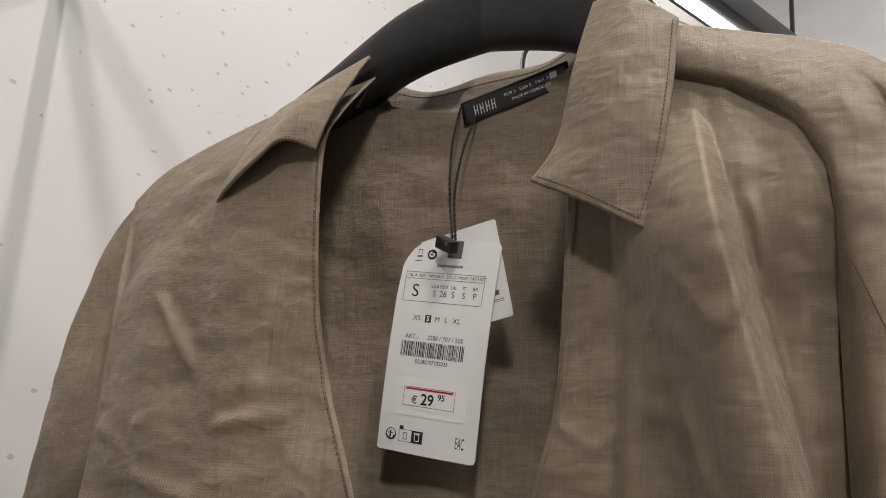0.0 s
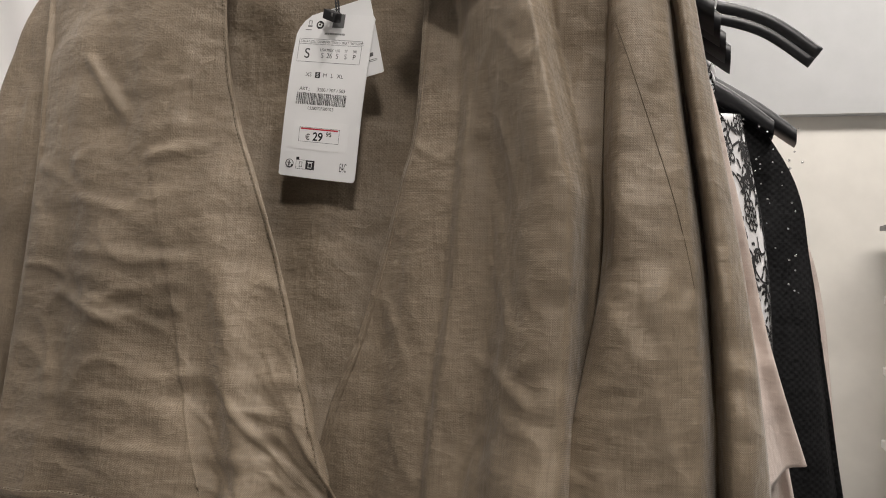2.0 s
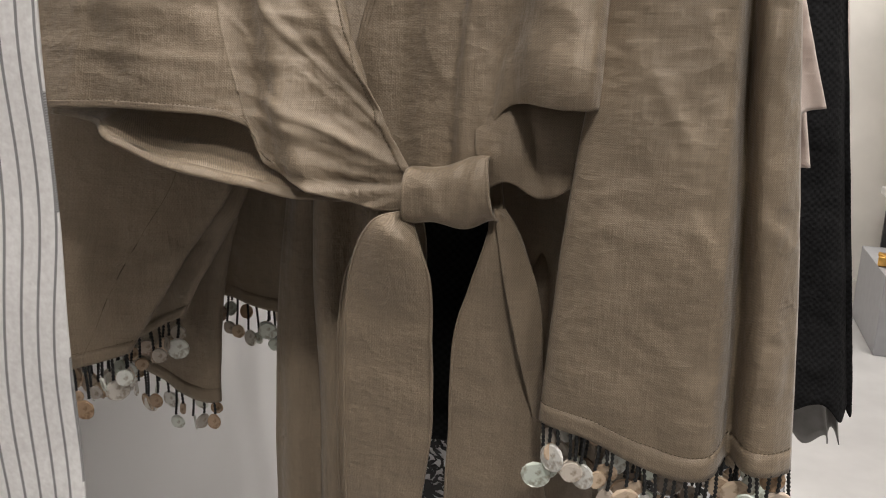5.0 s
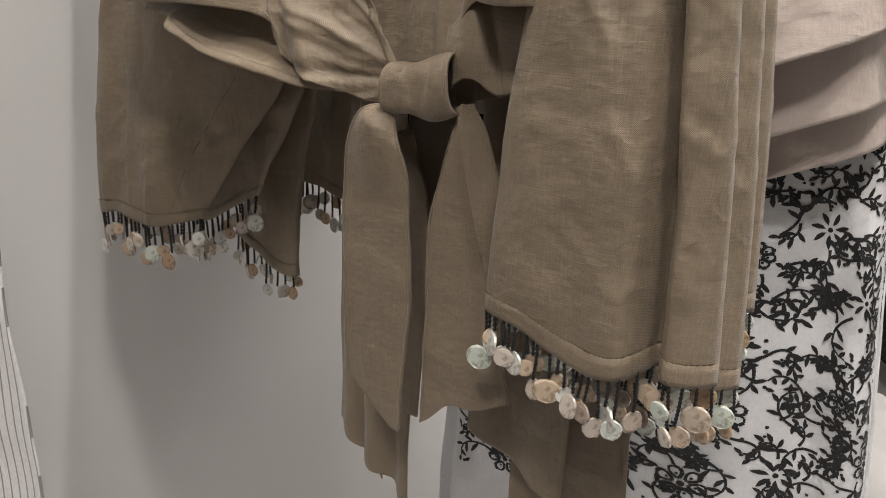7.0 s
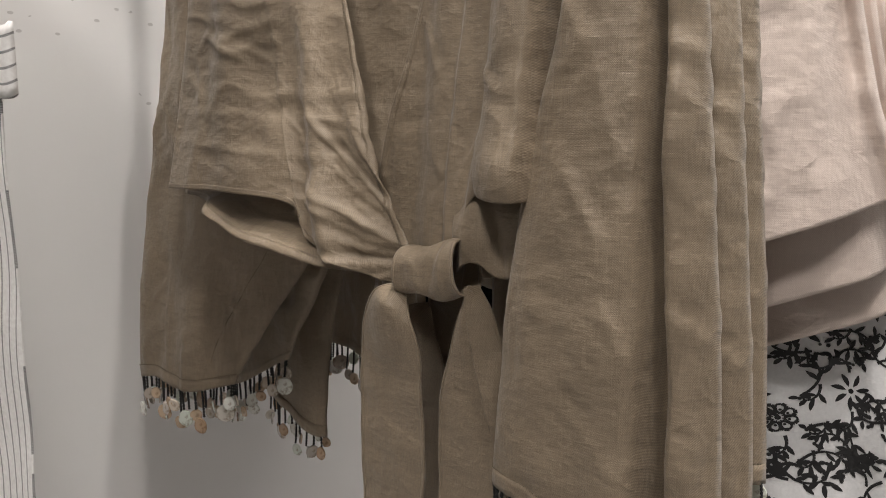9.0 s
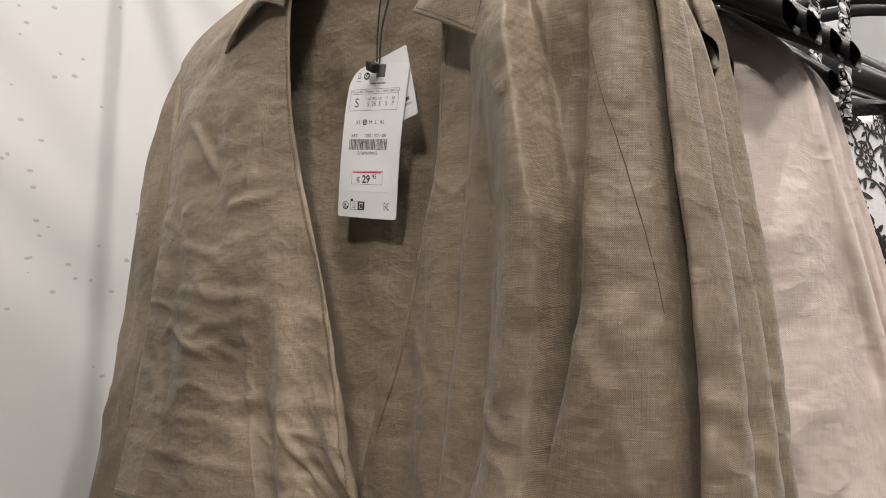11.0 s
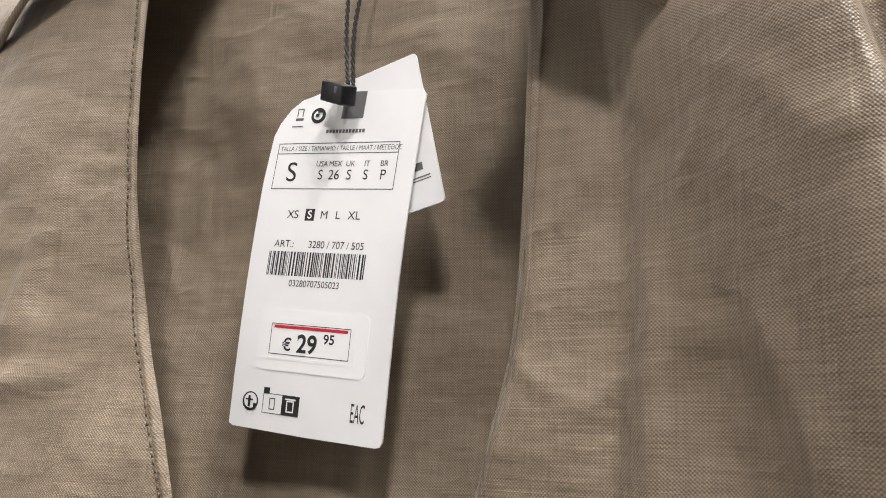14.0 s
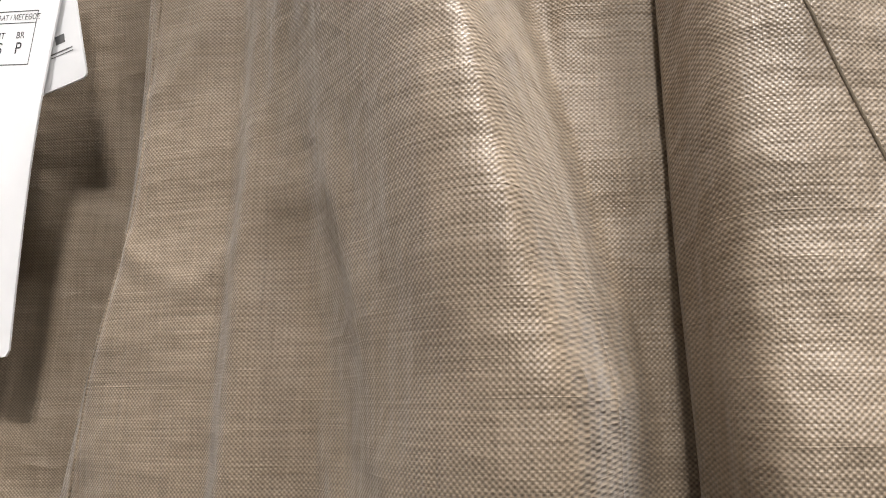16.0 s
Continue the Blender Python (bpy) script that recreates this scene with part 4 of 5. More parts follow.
def hang_tag():
    top = empty("price_tag", (0, 0, 0), "white card price tag with black print on a black cord", "price tag")
    main = [(0.027, 0.002), (0.0268, 0.03), (0.0268, 0.06), (0.027, 0.085), (0.027, 0.106), (0.0262, 0.1076), (0.0245, 0.108), (0.0, 0.108), (-0.0255, 0.1075), (-0.027, 0.1068), (-0.027, 0.085), (-0.027, 0.06), (-0.027, 0.03),
            (-0.0262, 0.0145), (-0.0245, 0.010), (-0.0215, 0.0055), (-0.0175, 0.0022), (-0.013, 0.0008), (0.0, 0.0), (0.0255, 0.0)]
    front = card("front_card", main, tag_point, PAPER, top, 0.0006)
    L = 0.00067

    def back_place(x, z, lift=0.0):
        a = radians(-13.5)
        return V(-0.0022 + x * math.cos(a) - z * math.sin(a), 0.0125 - lift, 1.5150 - x * math.sin(a) - z * math.cos(a))
    rear = card("rear_card", rounded(-0.0225, 0.0205, 0.0, 0.0505, 0.0012, 2), back_place, PAPER, top, 0.0006)
    bars([(0.0125, 0.0155, 0.036, 0.0385), (0.0105, 0.0175, 0.0405, 0.0409), (0.0105, 0.0175, 0.0415, 0.0418)], back_place, GREY_INK, rear, L, "small_mark")

    def text(t, x, z, size, m=INK, **k):
        lettering(t, x, z, size, tag_point, m, front, L, **k)
    # small marks along the top
    card("round_mark", ring_outline(-0.0105, 0.0078, 0.0027), lambda x, z, l=0: tag_point(x, z, l + 0.0006), INK, front, 0.0001)
    card("round_mark_centre", ring_outline(-0.0105, 0.0078, 0.0016), lambda x, z, l=0: tag_point(x, z, l + 0.0008), PAPER, front, 0.0001)
    bars([(-0.0112, -0.0098, 0.0074, 0.0084), (-0.0105, -0.009, 0.0062, 0.0070)], tag_point, INK, front, 0.0012, "small_mark")
    bars([(-0.0185, -0.0165, 0.0052, 0.0056), (-0.0187, -0.0183, 0.0052, 0.0080), (-0.0167, -0.0163, 0.0052, 0.0080), (-0.0190, -0.0160, 0.0085, 0.0094), (-0.0200, -0.0158, 0.0112, 0.0116)], tag_point, GREY_INK, front, L, "small_mark")
    bars([(-0.0065 + 0.0012 * i, -0.0056 + 0.0012 * i, 0.0128, 0.0140) for i in range(12)], tag_point, GREY_INK, front, L, "web_address_bars")
    # size box
    bars(frame_rects(-0.0235, 0.0208, 0.0172, 0.0326, 0.00022) + [(-0.0235, 0.0208, 0.0206, 0.0208)], tag_point, INK, front, L, "size_box")
    text("TALLA / SIZE / TAMANHO / TAILLE / MAAT / ΜΕΓΕΘΟΣ", -0.0225, 0.0198, 0.00225, wide=0.80)
    text("S", -0.0188, 0.0300, 0.0092)
    for x, a, b in ((-0.0058, "USA", "S"), (-0.0008, "MEX", "26"), (0.0046, "UK", "S"), (0.0105, "IT", "S"), (0.0165, "BR", "P")):
        text(a, x, 0.0251, 0.0026, centre=True, wide=0.92)
        text(b, x, 0.0294, 0.0046, centre=True, wide=0.9)
    # size row
    bars([(-0.0088, -0.0054, 0.0390, 0.0428)], tag_point, INK, front, L, "size_block")
    for x, a in ((-0.0134, "XS"), (-0.0019, "M"), (0.0030, "L"), (0.0088, "XL")):
        text(a, x, 0.0421, 0.0037, centre=True)
    lettering("S", -0.0071, 0.0421, 0.0037, tag_point, PAPER, front, L + 0.00006, centre=True, bold=0.00006)
    # article number and bar code
    text("ART.:", -0.0186, 0.0514, 0.0032)
    text("3280 / 707 / 505", -0.0060, 0.0514, 0.0032, wide=0.93)
    rnd = random.Random(3)
    x, rects = -0.0200, []
    while x < 0.0150:
        w = rnd.choice((0.00022, 0.00022, 0.00040, 0.00060))
        rects.append((x, min(0.0154, x + w), 0.0528, 0.0604))
        x += w + rnd.choice((0.00022, 0.00022, 0.00040, 0.00055))
    for r in rects:
        bars([r], tag_point, INK, front, L, "code_bar")
    text("03280707505023", -0.0020, 0.0636, 0.0029, centre=True, wide=0.9)
    # price sticker
    stick = card("price_sticker", rounded(-0.0195, 0.0192, 0.0708, 0.0895, 0.0022), lambda x, z, l=0: tag_point(x, z, l + 0.0006), STICKER, front, 0.00016)
    card("sticker_layer", rounded(-0.0166, 0.0150, 0.0728, 0.0862, 0.0012), lambda x, z, l=0: tag_point(x, z, l + 0.00076), STICKER, front, 0.00006)
    P = 0.00089
    bars(frame_rects(-0.0150, 0.0133, 0.0752, 0.0846, 0.0002), tag_point, INK, stick, P, "price_frame")
    bars([(-0.0140, 0.0122, 0.0757, 0.0766)], tag_point, RED, stick, P, "red_line")
    lettering("€", -0.0104, 0.0832, 0.0052, tag_point, INK, stick, P, bold=0.00008)
    lettering("29", -0.0052, 0.0834, 0.0076, tag_point, INK, stick, P, bold=0.00016, wide=0.95)
    lettering("95", 0.0040, 0.0802, 0.0040, tag_point, INK, stick, P, bold=0.00008)
    # disposal marks
    card("sorting_mark", ring_outline(-0.0198, 0.0995, 0.0029), lambda x, z, l=0: tag_point(x, z, l + 0.0006), INK, front, 0.0001)
    card("sorting_mark_centre", ring_outline(-0.0196, 0.0993, 0.0023), lambda x, z, l=0: tag_point(x, z, l + 0.0008), PAPER, front, 0.0001)
    bars([(-0.0202, -0.0194, 0.0978, 0.1012), (-0.0212, -0.0184, 0.0988, 0.0992), (-0.0182, -0.0172, 0.1000, 0.1014)], tag_point, INK, front, 0.0012, "small_mark")
    bars(frame_rects(-0.0152, -0.0020, 0.0965, 0.1025, 0.0002) + [(-0.0152, -0.0130, 0.0948, 0.0965)], tag_point, INK, front, L, "disposal_mark")
    bars([(-0.0082, -0.0020, 0.0965, 0.1025)], tag_point, INK, front, L + 0.00006, "disposal_mark")
    bars(frame_rects(-0.0065, -0.0038, 0.0980, 0.1015, 0.0004) + [(-0.0070, -0.0033, 0.0974, 0.0979)], tag_point, PAPER, front, L + 0.00012, "bin_mark")
    bars([(-0.0128, -0.0108, 0.0978, 0.0981), (-0.0128, -0.0125, 0.0978, 0.1012), (-0.0110, -0.0107, 0.0978, 0.1012), (-0.0128, -0.0107, 0.1010, 0.1013)], tag_point, INK, front, L, "small_mark")
    text("EAC", 0.0156, 0.1018, 0.0078, wide=0.34, name="conformity_mark")
    # grey square, clip and cord
    bars([(-0.0018, 0.0062, 0.0, 0.0092)], tag_point, GREY_INK, front, L, "grey_square")
    m = Matrix.Translation(V(-0.0035, 0.002, 1.5055)) @ pose(0, 0, 0, 12, 24, -22)
    part("clip", box_bm(0.0125, 0.0055, 0.0062, bevel=0.0006, turn=m), BLACK_PLASTIC, top, "small black plastic clip")
    part("clip_slot", box_bm(0.0016, 0.0012, 0.0020, bevel=0.0002, turn=m @ Matrix.Translation((0.0032, -0.0026, 0.0012))), GREY_INK, top)
    for pts in ([V(-0.0135, 0.030, 1.590), V(-0.0125, 0.020, 1.565), V(-0.0085, 0.012, 1.535), V(-0.0015, 0.004, 1.509)], [V(-0.0030, 0.030, 1.585), V(-0.0065, 0.022, 1.563), V(-0.0066, 0.014, 1.535), V(-0.0005, 0.0055, 1.508)]):
        at = curve(pts)
        bm = bmesh.new()
        for ph in (0, math.pi):
            tube_bm([at(k / 60) + Vector((0.00042 * math.cos(k * 1.4 + ph), 0.00042 * math.sin(k * 1.4 + ph), 0)) for k in range(61)], 0.00042, 5, 120, bm)
        part("cord", bm, CORD, top, "thin twisted black cord")
    return top


hang_tag()


def neck_label():
    top = empty("neck_label", (0, 0, 0), "black satin woven label with white lettering sewn into the collar", "label")

    def place(x, z, lift=0.0):
        a = radians(14)
        return V(-0.014 + x * math.cos(a) + z * math.sin(a), 0.0305 - lift - 0.6 * (x - 0.03) ** 2 + 0.002, 1.590 + x * math.sin(a) - z * math.cos(a))
    cloth_ob = link("label_band", grid_mesh("label_band", lambda s, t: place(0.064 * s, -0.003 + 0.0135 * t), 24, 6), SATIN, top, "", 0.0008)
    bars([(0.0075 + 0.0035 * i + a, 0.0075 + 0.0035 * i + b, 0.0015 + c, 0.0015 + d) for i in range(4) for a, b, c, d in ((0, 0.0006, 0, 0.0062), (0.0018, 0.0022, 0, 0.0062), (0, 0.0022, 0.0028, 0.0034))], place, WHITE_THREAD, cloth_ob, 0.0008, "woven_mark")
    lettering("EUR S   USA S   MEX 26", 0.026, 0.0030, 0.0026, place, WHITE_THREAD, cloth_ob, 0.0008, wide=1.05)
    lettering("MADE IN MOROCCO", 0.030, 0.0068, 0.0024, place, WHITE_THREAD, cloth_ob, 0.0008, wide=1.0)
    bars([(0.0530, 0.0570, 0.0, 0.0035)], place, WHITE_THREAD, cloth_ob, 0.0008, "woven_square")


neck_label()


# ---- loose tie ends of the blouses behind ----
def hanging_tie(l_pts, r_pts, seed, tip):
    L, R = curve(l_pts), curve(r_pts)

    def fn(s, t):
        p = L(t).lerp(R(t), s)
        p.y += 0.006 * math.sin(s * 9 + seed) + wrinkle(p, seed, 0.05, 0.006, (1.5, 1, 0.5))
        p.z += tip(s) * smooth(0.85, 1, t)
        return p
    ob = link("loose_sash", grid_mesh("loose_sash", fn, 24, 60), LINEN, None, "", 0.0012)
    return tagged(ob, "khaki linen sash end hanging loose behind the front blouse", "sash", "loose sashes")


hanging_tie([V(-0.085, 0.075, 1.20), V(-0.098, 0.078, 1.08), V(-0.106, 0.078, 0.95), V(-0.108, 0.078, 0.80)], [V(-0.02, 0.07, 1.19), V(-0.038, 0.072, 1.08), V(-0.040, 0.072, 0.95), V(-0.042, 0.072, 0.78)], 71, lambda s: -0.02 * s)
hanging_tie([V(-0.05, 0.045, 1.18), V(-0.055, 0.048, 1.08), V(-0.048, 0.048, 0.95), V(-0.047, 0.048, 0.79)], [V(0.0, 0.04, 1.17), V(0.010, 0.042, 1.08), V(0.014, 0.042, 0.95), V(0.014, 0.042, 0.785)], 72, lambda s: -0.012 * s)
hanging_tie([V(0.09, 0.02, 1.16), V(0.088, 0.03, 1.05), V(0.085, 0.03, 0.95), V(0.082, 0.03, 0.885)], [V(0.16, 0.02, 1.16), V(0.165, 0.03, 1.05), V(0.168, 0.03, 0.95), V(0.166, 0.03, 0.875)], 73, lambda s: -0.03 * s)
# Black garment behind the ties, made wide enough to fill the dark gap.
inner_top = empty("black_jersey_shirt", (0, 0, 0), "black garment filling the dark gap behind the khaki blouses", "shirt")
hanging_tie([V(0.10, 0.06, 1.16), V(0.10, 0.06, 1.0), V(0.105, 0.06, 0.85), V(0.11, 0.06, 0.74)], [V(0.19, 0.06, 1.16), V(0.20, 0.06, 1.0), V(0.205, 0.06, 0.85), V(0.21, 0.06, 0.76)], 75, lambda s: -0.01 * s)


# ---- other garments on the rail ----
def drape(name, l_pts, r_pts, depth, folds, seed, material, parent, label="", flare=0.01, n=120, m=80, back=0.6, uv=None, hem=0.0):
    """A hanging closed tube of cloth between two side lines, with vertical folds that open towards the hem."""
    fn = drape_shape(l_pts, r_pts, depth, folds, seed, flare, back, hem)
    return link(name, grid_mesh(name, fn, n, m, True, uv), material, parent, label, 0.0012)


def drape_shape(l_pts, r_pts, depth, folds, seed, flare=0.01, back=0.6, hem=0.0):
    L, R = curve(l_pts), curve(r_pts)

    def fn(s, t):
        a = 2 * math.pi * s
        f = 0.5 - 0.5 * math.cos(a)
        p = L(t).lerp(R(t), f)
        side = -math.sin(a)
        d = depth * (0.25 + 0.75 * smooth(0, 0.5, t))
        p.y += d * side * (1.0 if side < 0 else back)
        w = math.sin(folds * a + seed + 1.5 * math.sin(2 * a)) * flare * smooth(0.05, 0.7, t)
        p.y += w * (1.0 if side < 0 else 0.5)
        p.x += 0.4 * w * math.cos(a)
        p.y += wrinkle(p, seed, 0.05, 0.007, (1.2, 1, 0.7)) - ridge(p, seed + 1, 0.05, 0.003, (1.0, 1, 0.7))
        p.z += hem * math.sin(folds * a * 2 + seed) * smooth(0.9, 1, t)
        return p
    return fn


def rose_blouse(dy, dz, seed, low):
    top = empty("rose_blouse", (0, 0, 0), "pale rose linen blouse with wide short sleeves, hanging on the rail", "blouse", "rose blouses on the rail")
    drape("body", [V(-0.19, dy, 1.56 + dz), V(-0.20, dy, 1.35), V(-0.21, dy, 1.05)], [V(0.16, dy, 1.58 + dz), V(0.18, dy, 1.35), V(0.19, dy, 1.05)], 0.03, 5, seed, PINK, top)
    drape("sleeve", [V(0.11, dy - 0.01, 1.59 + dz), V(0.15, dy - 0.015, 1.50), V(0.17, dy - 0.03, 1.35), V(0.185, dy - 0.04, low - 0.022)], [V(0.15, dy, 1.585 + dz), V(0.216, dy, 1.53), V(0.244, dy + 0.005, 1.43), V(0.273, dy + 0.012, 1.30), V(0.304, dy + 0.022, low + 0.030)], 0.050, 4, seed + 2, PINK, top, "", 0.011, 130, 70, 0.9)
    drape("sleeve", [V(-0.25, dy, 1.52 + dz), V(-0.27, dy, 1.35), V(-0.28, dy, low)], [V(-0.17, dy, 1.56 + dz), V(-0.15, dy, 1.35), V(-0.15, dy, low)], 0.03, 3, seed + 3, PINK, top, "", 0.006, 60, 40)
    return top


def place_hanger(x, y, z, turn=0):
    return copy_thing(front_hanger, Matrix.Translation(V(x, y, z)) @ pose(0, 0, 0, 0, 0, turn))


drape("shirt_cloth", [V(-0.14, 0.165, 1.56), V(-0.13, 0.165, 1.3), V(-0.115, 0.165, 0.90)], [V(0.14, 0.165, 1.56), V(0.16, 0.165, 1.3), V(0.18, 0.165, 0.90)], 0.018, 5, 6, BLACK_CLOTH, inner_top, "", 0.005)
place_hanger(0.030, 0.165, 1.648)
rose_blouse(0.225, 0.0, 3, 1.172)
place_hanger(0.035, 0.205, 1.650)
rose_blouse(0.262, 0.0, 8, 1.118)
place_hanger(0.040, 0.250, 1.648)
rose_blouse(0.298, 0.0, 14, 1.080)
place_hanger(0.045, 0.290, 1.648)

skirt = empty("floral_dress", (0, 0, 0), "white cotton dress printed with black scrolling flowers, on braided straps", "dress")
SKIRT = ([V(-0.10, 0.33, 1.50), V(-0.12, 0.34, 1.1), V(-0.14, 0.34, 0.8), V(-0.16, 0.34, 0.45)], [V(0.255, 0.33, 1.50), V(0.280, 0.335, 1.38), V(0.292, 0.338, 1.25), V(0.302, 0.34, 1.1), V(0.335, 0.34, 0.8), V(0.37, 0.34, 0.45)])
skirt_cloth = drape("skirt_cloth", *SKIRT, 0.065, 7, 5, COTTON, skirt, "", 0.012, 200, 90)


def print_pattern(shape, parent, rnd):
    """Black scrolls, leaf sprays and flowers laid over the cloth, drawn in metres across (u) and down (w)."""
    width, height = 0.56, 1.06
    verts, faces = [], []

    def poly(pts):
        base = len(verts)
        verts.extend(pts)
        faces.append(tuple(range(base, base + len(pts))))

    def leaf(u, w, ang, length, fat):
        length, fat = 1.2 * length, 1.15 * fat
        c, d = math.cos(ang), math.sin(ang)
        out = [(0, 0), (0.25, 0.8), (0.55, 1.0), (0.8, 0.6), (1.0, 0.0), (0.85, -0.35), (0.55, -0.55), (0.25, -0.35)]
        poly([(u + c * x * length - d * y * fat, w + d * x * length + c * y * fat) for x, y in out])

    def stroke(pts, wide):
        for i, (p, q) in enumerate(zip(pts, pts[1:])):
            a = math.atan2(q[1] - p[1], q[0] - p[0]) + math.pi / 2
            h0, h1 = wide * (1 - 0.5 * i / len(pts)), wide * (1 - 0.5 * (i + 1) / len(pts))
            ca, sa = math.cos(a), math.sin(a)
            poly([(p[0] + ca * h0, p[1] + sa * h0), (q[0] + ca * h1, q[1] + sa * h1), (q[0] - ca * h1, q[1] - sa * h1), (p[0] - ca * h0, p[1] - sa * h0)])

    def dot(u, w, r):
        poly([(u + r * math.cos(k * math.pi / 4), w + r * math.sin(k * math.pi / 4)) for k in range(8)])

    def spray(u, w, ang, length, curl):
        pts, a, p = [], ang, (u, w)
        n = 9
        for i in range(n):
            pts.append(p)
            p = (p[0] + math.cos(a) * length / n, p[1] + math.sin(a) * length / n)
            a += curl * (0.4 + 1.3 * i / n) / n
            if i > 1:
                side = 1 if i % 2 else -1
                leaf(p[0], p[1], a + side * rnd.uniform(0.7, 1.1), rnd.uniform(0.008, 0.0125) * (1.15 - 0.5 * i / n), 0.0023)
        stroke(pts, 0.0014)
        dot(p[0], p[1], 0.0018)

    def flower(u, w, r):
        dot(u, w, r * 0.16)
        n = rnd.choice((6, 7, 8))
        turn = rnd.uniform(0, 6)
        for k in range(n):
            a = turn + 2 * math.pi * k / n
            if n == 7:
                leaf(u + r * 0.28 * math.cos(a), w + r * 0.28 * math.sin(a), a, r * 0.75, r * 0.17)
            else:
                ring = [(u + r * (0.62 + 0.34 * math.cos(q)) * math.cos(a + 0.40 * math.sin(q)), w + r * (0.62 + 0.34 * math.cos(q)) * math.sin(a + 0.40 * math.sin(q))) for q in [j * 2 * math.pi / 9 for j in range(10)]]
                stroke(ring, 0.0016)
                dot(u + r * 0.55 * math.cos(a), w + r * 0.55 * math.sin(a), 0.0012)

    for row in range(28):
        for col in range(14):
            u, w = 0.10 + 0.036 * (col + 0.5 * (row % 2)) + rnd.uniform(-0.008, 0.008), 0.01 + 0.030 * row + rnd.uniform(-0.006, 0.006)
            kind = (col + 2 * row) % 5
            if kind == 0:
                flower(u, w, rnd.uniform(0.014, 0.019))
                for k in range(3):
                    a = rnd.uniform(0, 6.28)
                    spray(u + 0.018 * math.cos(a), w + 0.018 * math.sin(a), a, 0.026, rnd.choice((-2.4, 2.4)))
            elif kind in (1, 3, 4):
                a = rnd.uniform(0, 6.28)
                spray(u - 0.018 * math.cos(a), w - 0.018 * math.sin(a), a, 0.060, rnd.choice((-3.6, 3.6)))
                spray(u, w, a + 2.2, 0.026, rnd.choice((-2.8, 2.8)))
            else:
                a = rnd.uniform(0, 6.28)
                spray(u, w, a, 0.048, 5.2)
                spray(u, w, a + 3.1, 0.042, 5.0)
                for k in range(4):
                    dot(u + rnd.uniform(-0.02, 0.02), w + rnd.uniform(-0.02, 0.02), rnd.uniform(0.0012, 0.0022))

    def on_cloth(u, w):
        s, t = 0.5 * u / (width * 0.86), w / height
        p = shape(s, t)
        nrm = (shape(s, t + 0.004) - p).cross(shape(s + 0.004, t) - p).normalized()
        if nrm.y > 0 and s < 0.5:
            nrm = -nrm
        return tuple(p + nrm * 0.0013)

    me = bpy.data.meshes.new("printed_pattern")
    me.from_pydata([on_cloth(u, w) for u, w in verts], [], faces)
    tagged(link("printed_pattern", me, INK, parent, "black printed flowers, scrolls and leaf sprays"), kind="stuff")


print_pattern(drape_shape(*SKIRT, 0.065, 7, 5, 0.012), skirt_cloth, random.Random(12))
for x in (0.205, 0.228):
    bm = bmesh.new()
    for ph in (0, 2.1, 4.2):
        tube_bm([V(x + 0.0026 * math.cos(k * 0.9 + ph), 0.335 + 0.0026 * math.sin(k * 0.9 + ph), 1.625 - 0.0040 * k) for k in range(40)], 0.0027, 6, 120, bm)
    part("strap", bm, FLORAL, skirt, "braided black and white shoulder strap")
place_hanger(0.02, 0.335, 1.64)


def sequins(parent, count, rnd, lo, hi, depth):
    bm = bmesh.new()
    for _ in range(count):
        x, z = rnd.uniform(lo[0], hi[0]), rnd.uniform(lo[1], hi[1])
        bmesh.ops.create_icosphere(bm, subdivisions=1, radius=rnd.uniform(0.0009, 0.0019), matrix=Matrix.Translation(V(x, depth - 0.03 + rnd.uniform(-0.004, 0.006), z)))
    tagged(part("bead_trim", bm, CHROME, parent, "scattered shiny beads"), kind="stuff")


black = empty("black_dress", (0, 0, 0), "long black open knit dress with shiny beads and a ragged hem", "dress")
drape("dress_cloth", [V(0.05, 0.55, 1.56), V(0.0, 0.55, 1.35), V(-0.03, 0.55, 1.1), V(-0.05, 0.55, 0.82)], [V(0.27, 0.55, 1.555), V(0.325, 0.55, 1.46), V(0.345, 0.55, 1.36), V(0.372, 0.55, 1.18), V(0.425, 0.56, 0.82)], 0.035, 6, 9, BLACK_CLOTH, black, "", 0.008, 200, 90, 0.6, None, 0.012)
sequins(black, 90, random.Random(2), (0.20, 1.30), (0.33, 1.53), 0.55)
place_hanger(0.10, 0.55, 1.63)
grey = empty("grey_skirt", (0, 0, 0), "grey satin skirt with a ruffled hem, hanging behind the black dress", "skirt")
GREY_SATIN = plain("grey_satin", (0.22, 0.21, 0.20), 0.35, 0, 0.2, 40)
drape("skirt_cloth", [V(0.0, 0.61, 1.56), V(0.08, 0.61, 1.2), V(0.12, 0.61, 0.76)], [V(0.29, 0.61, 1.545), V(0.33, 0.61, 1.2), V(0.42, 0.61, 0.76)], 0.03, 8, 4, GREY_SATIN, grey, "", 0.012, 160, 40, 0.6, None, 0.01)
pale = empty("pale_dress", (0, 0, 0), "pale blush cotton dress hanging behind the black one", "dress")
drape("dress_cloth", [V(0.03, 0.85, 1.54), V(0.0, 0.85, 1.1), V(-0.02, 0.85, 0.7)], [V(0.30, 0.85, 1.53), V(0.385, 0.85, 1.37), V(0.42, 0.85, 1.1), V(0.45, 0.85, 0.75)], 0.03, 6, 2, PINK, pale, "", 0.008, 120, 60)
place_hanger(0.13, 0.85, 1.615)
place_hanger(0.13, 0.61, 1.63)


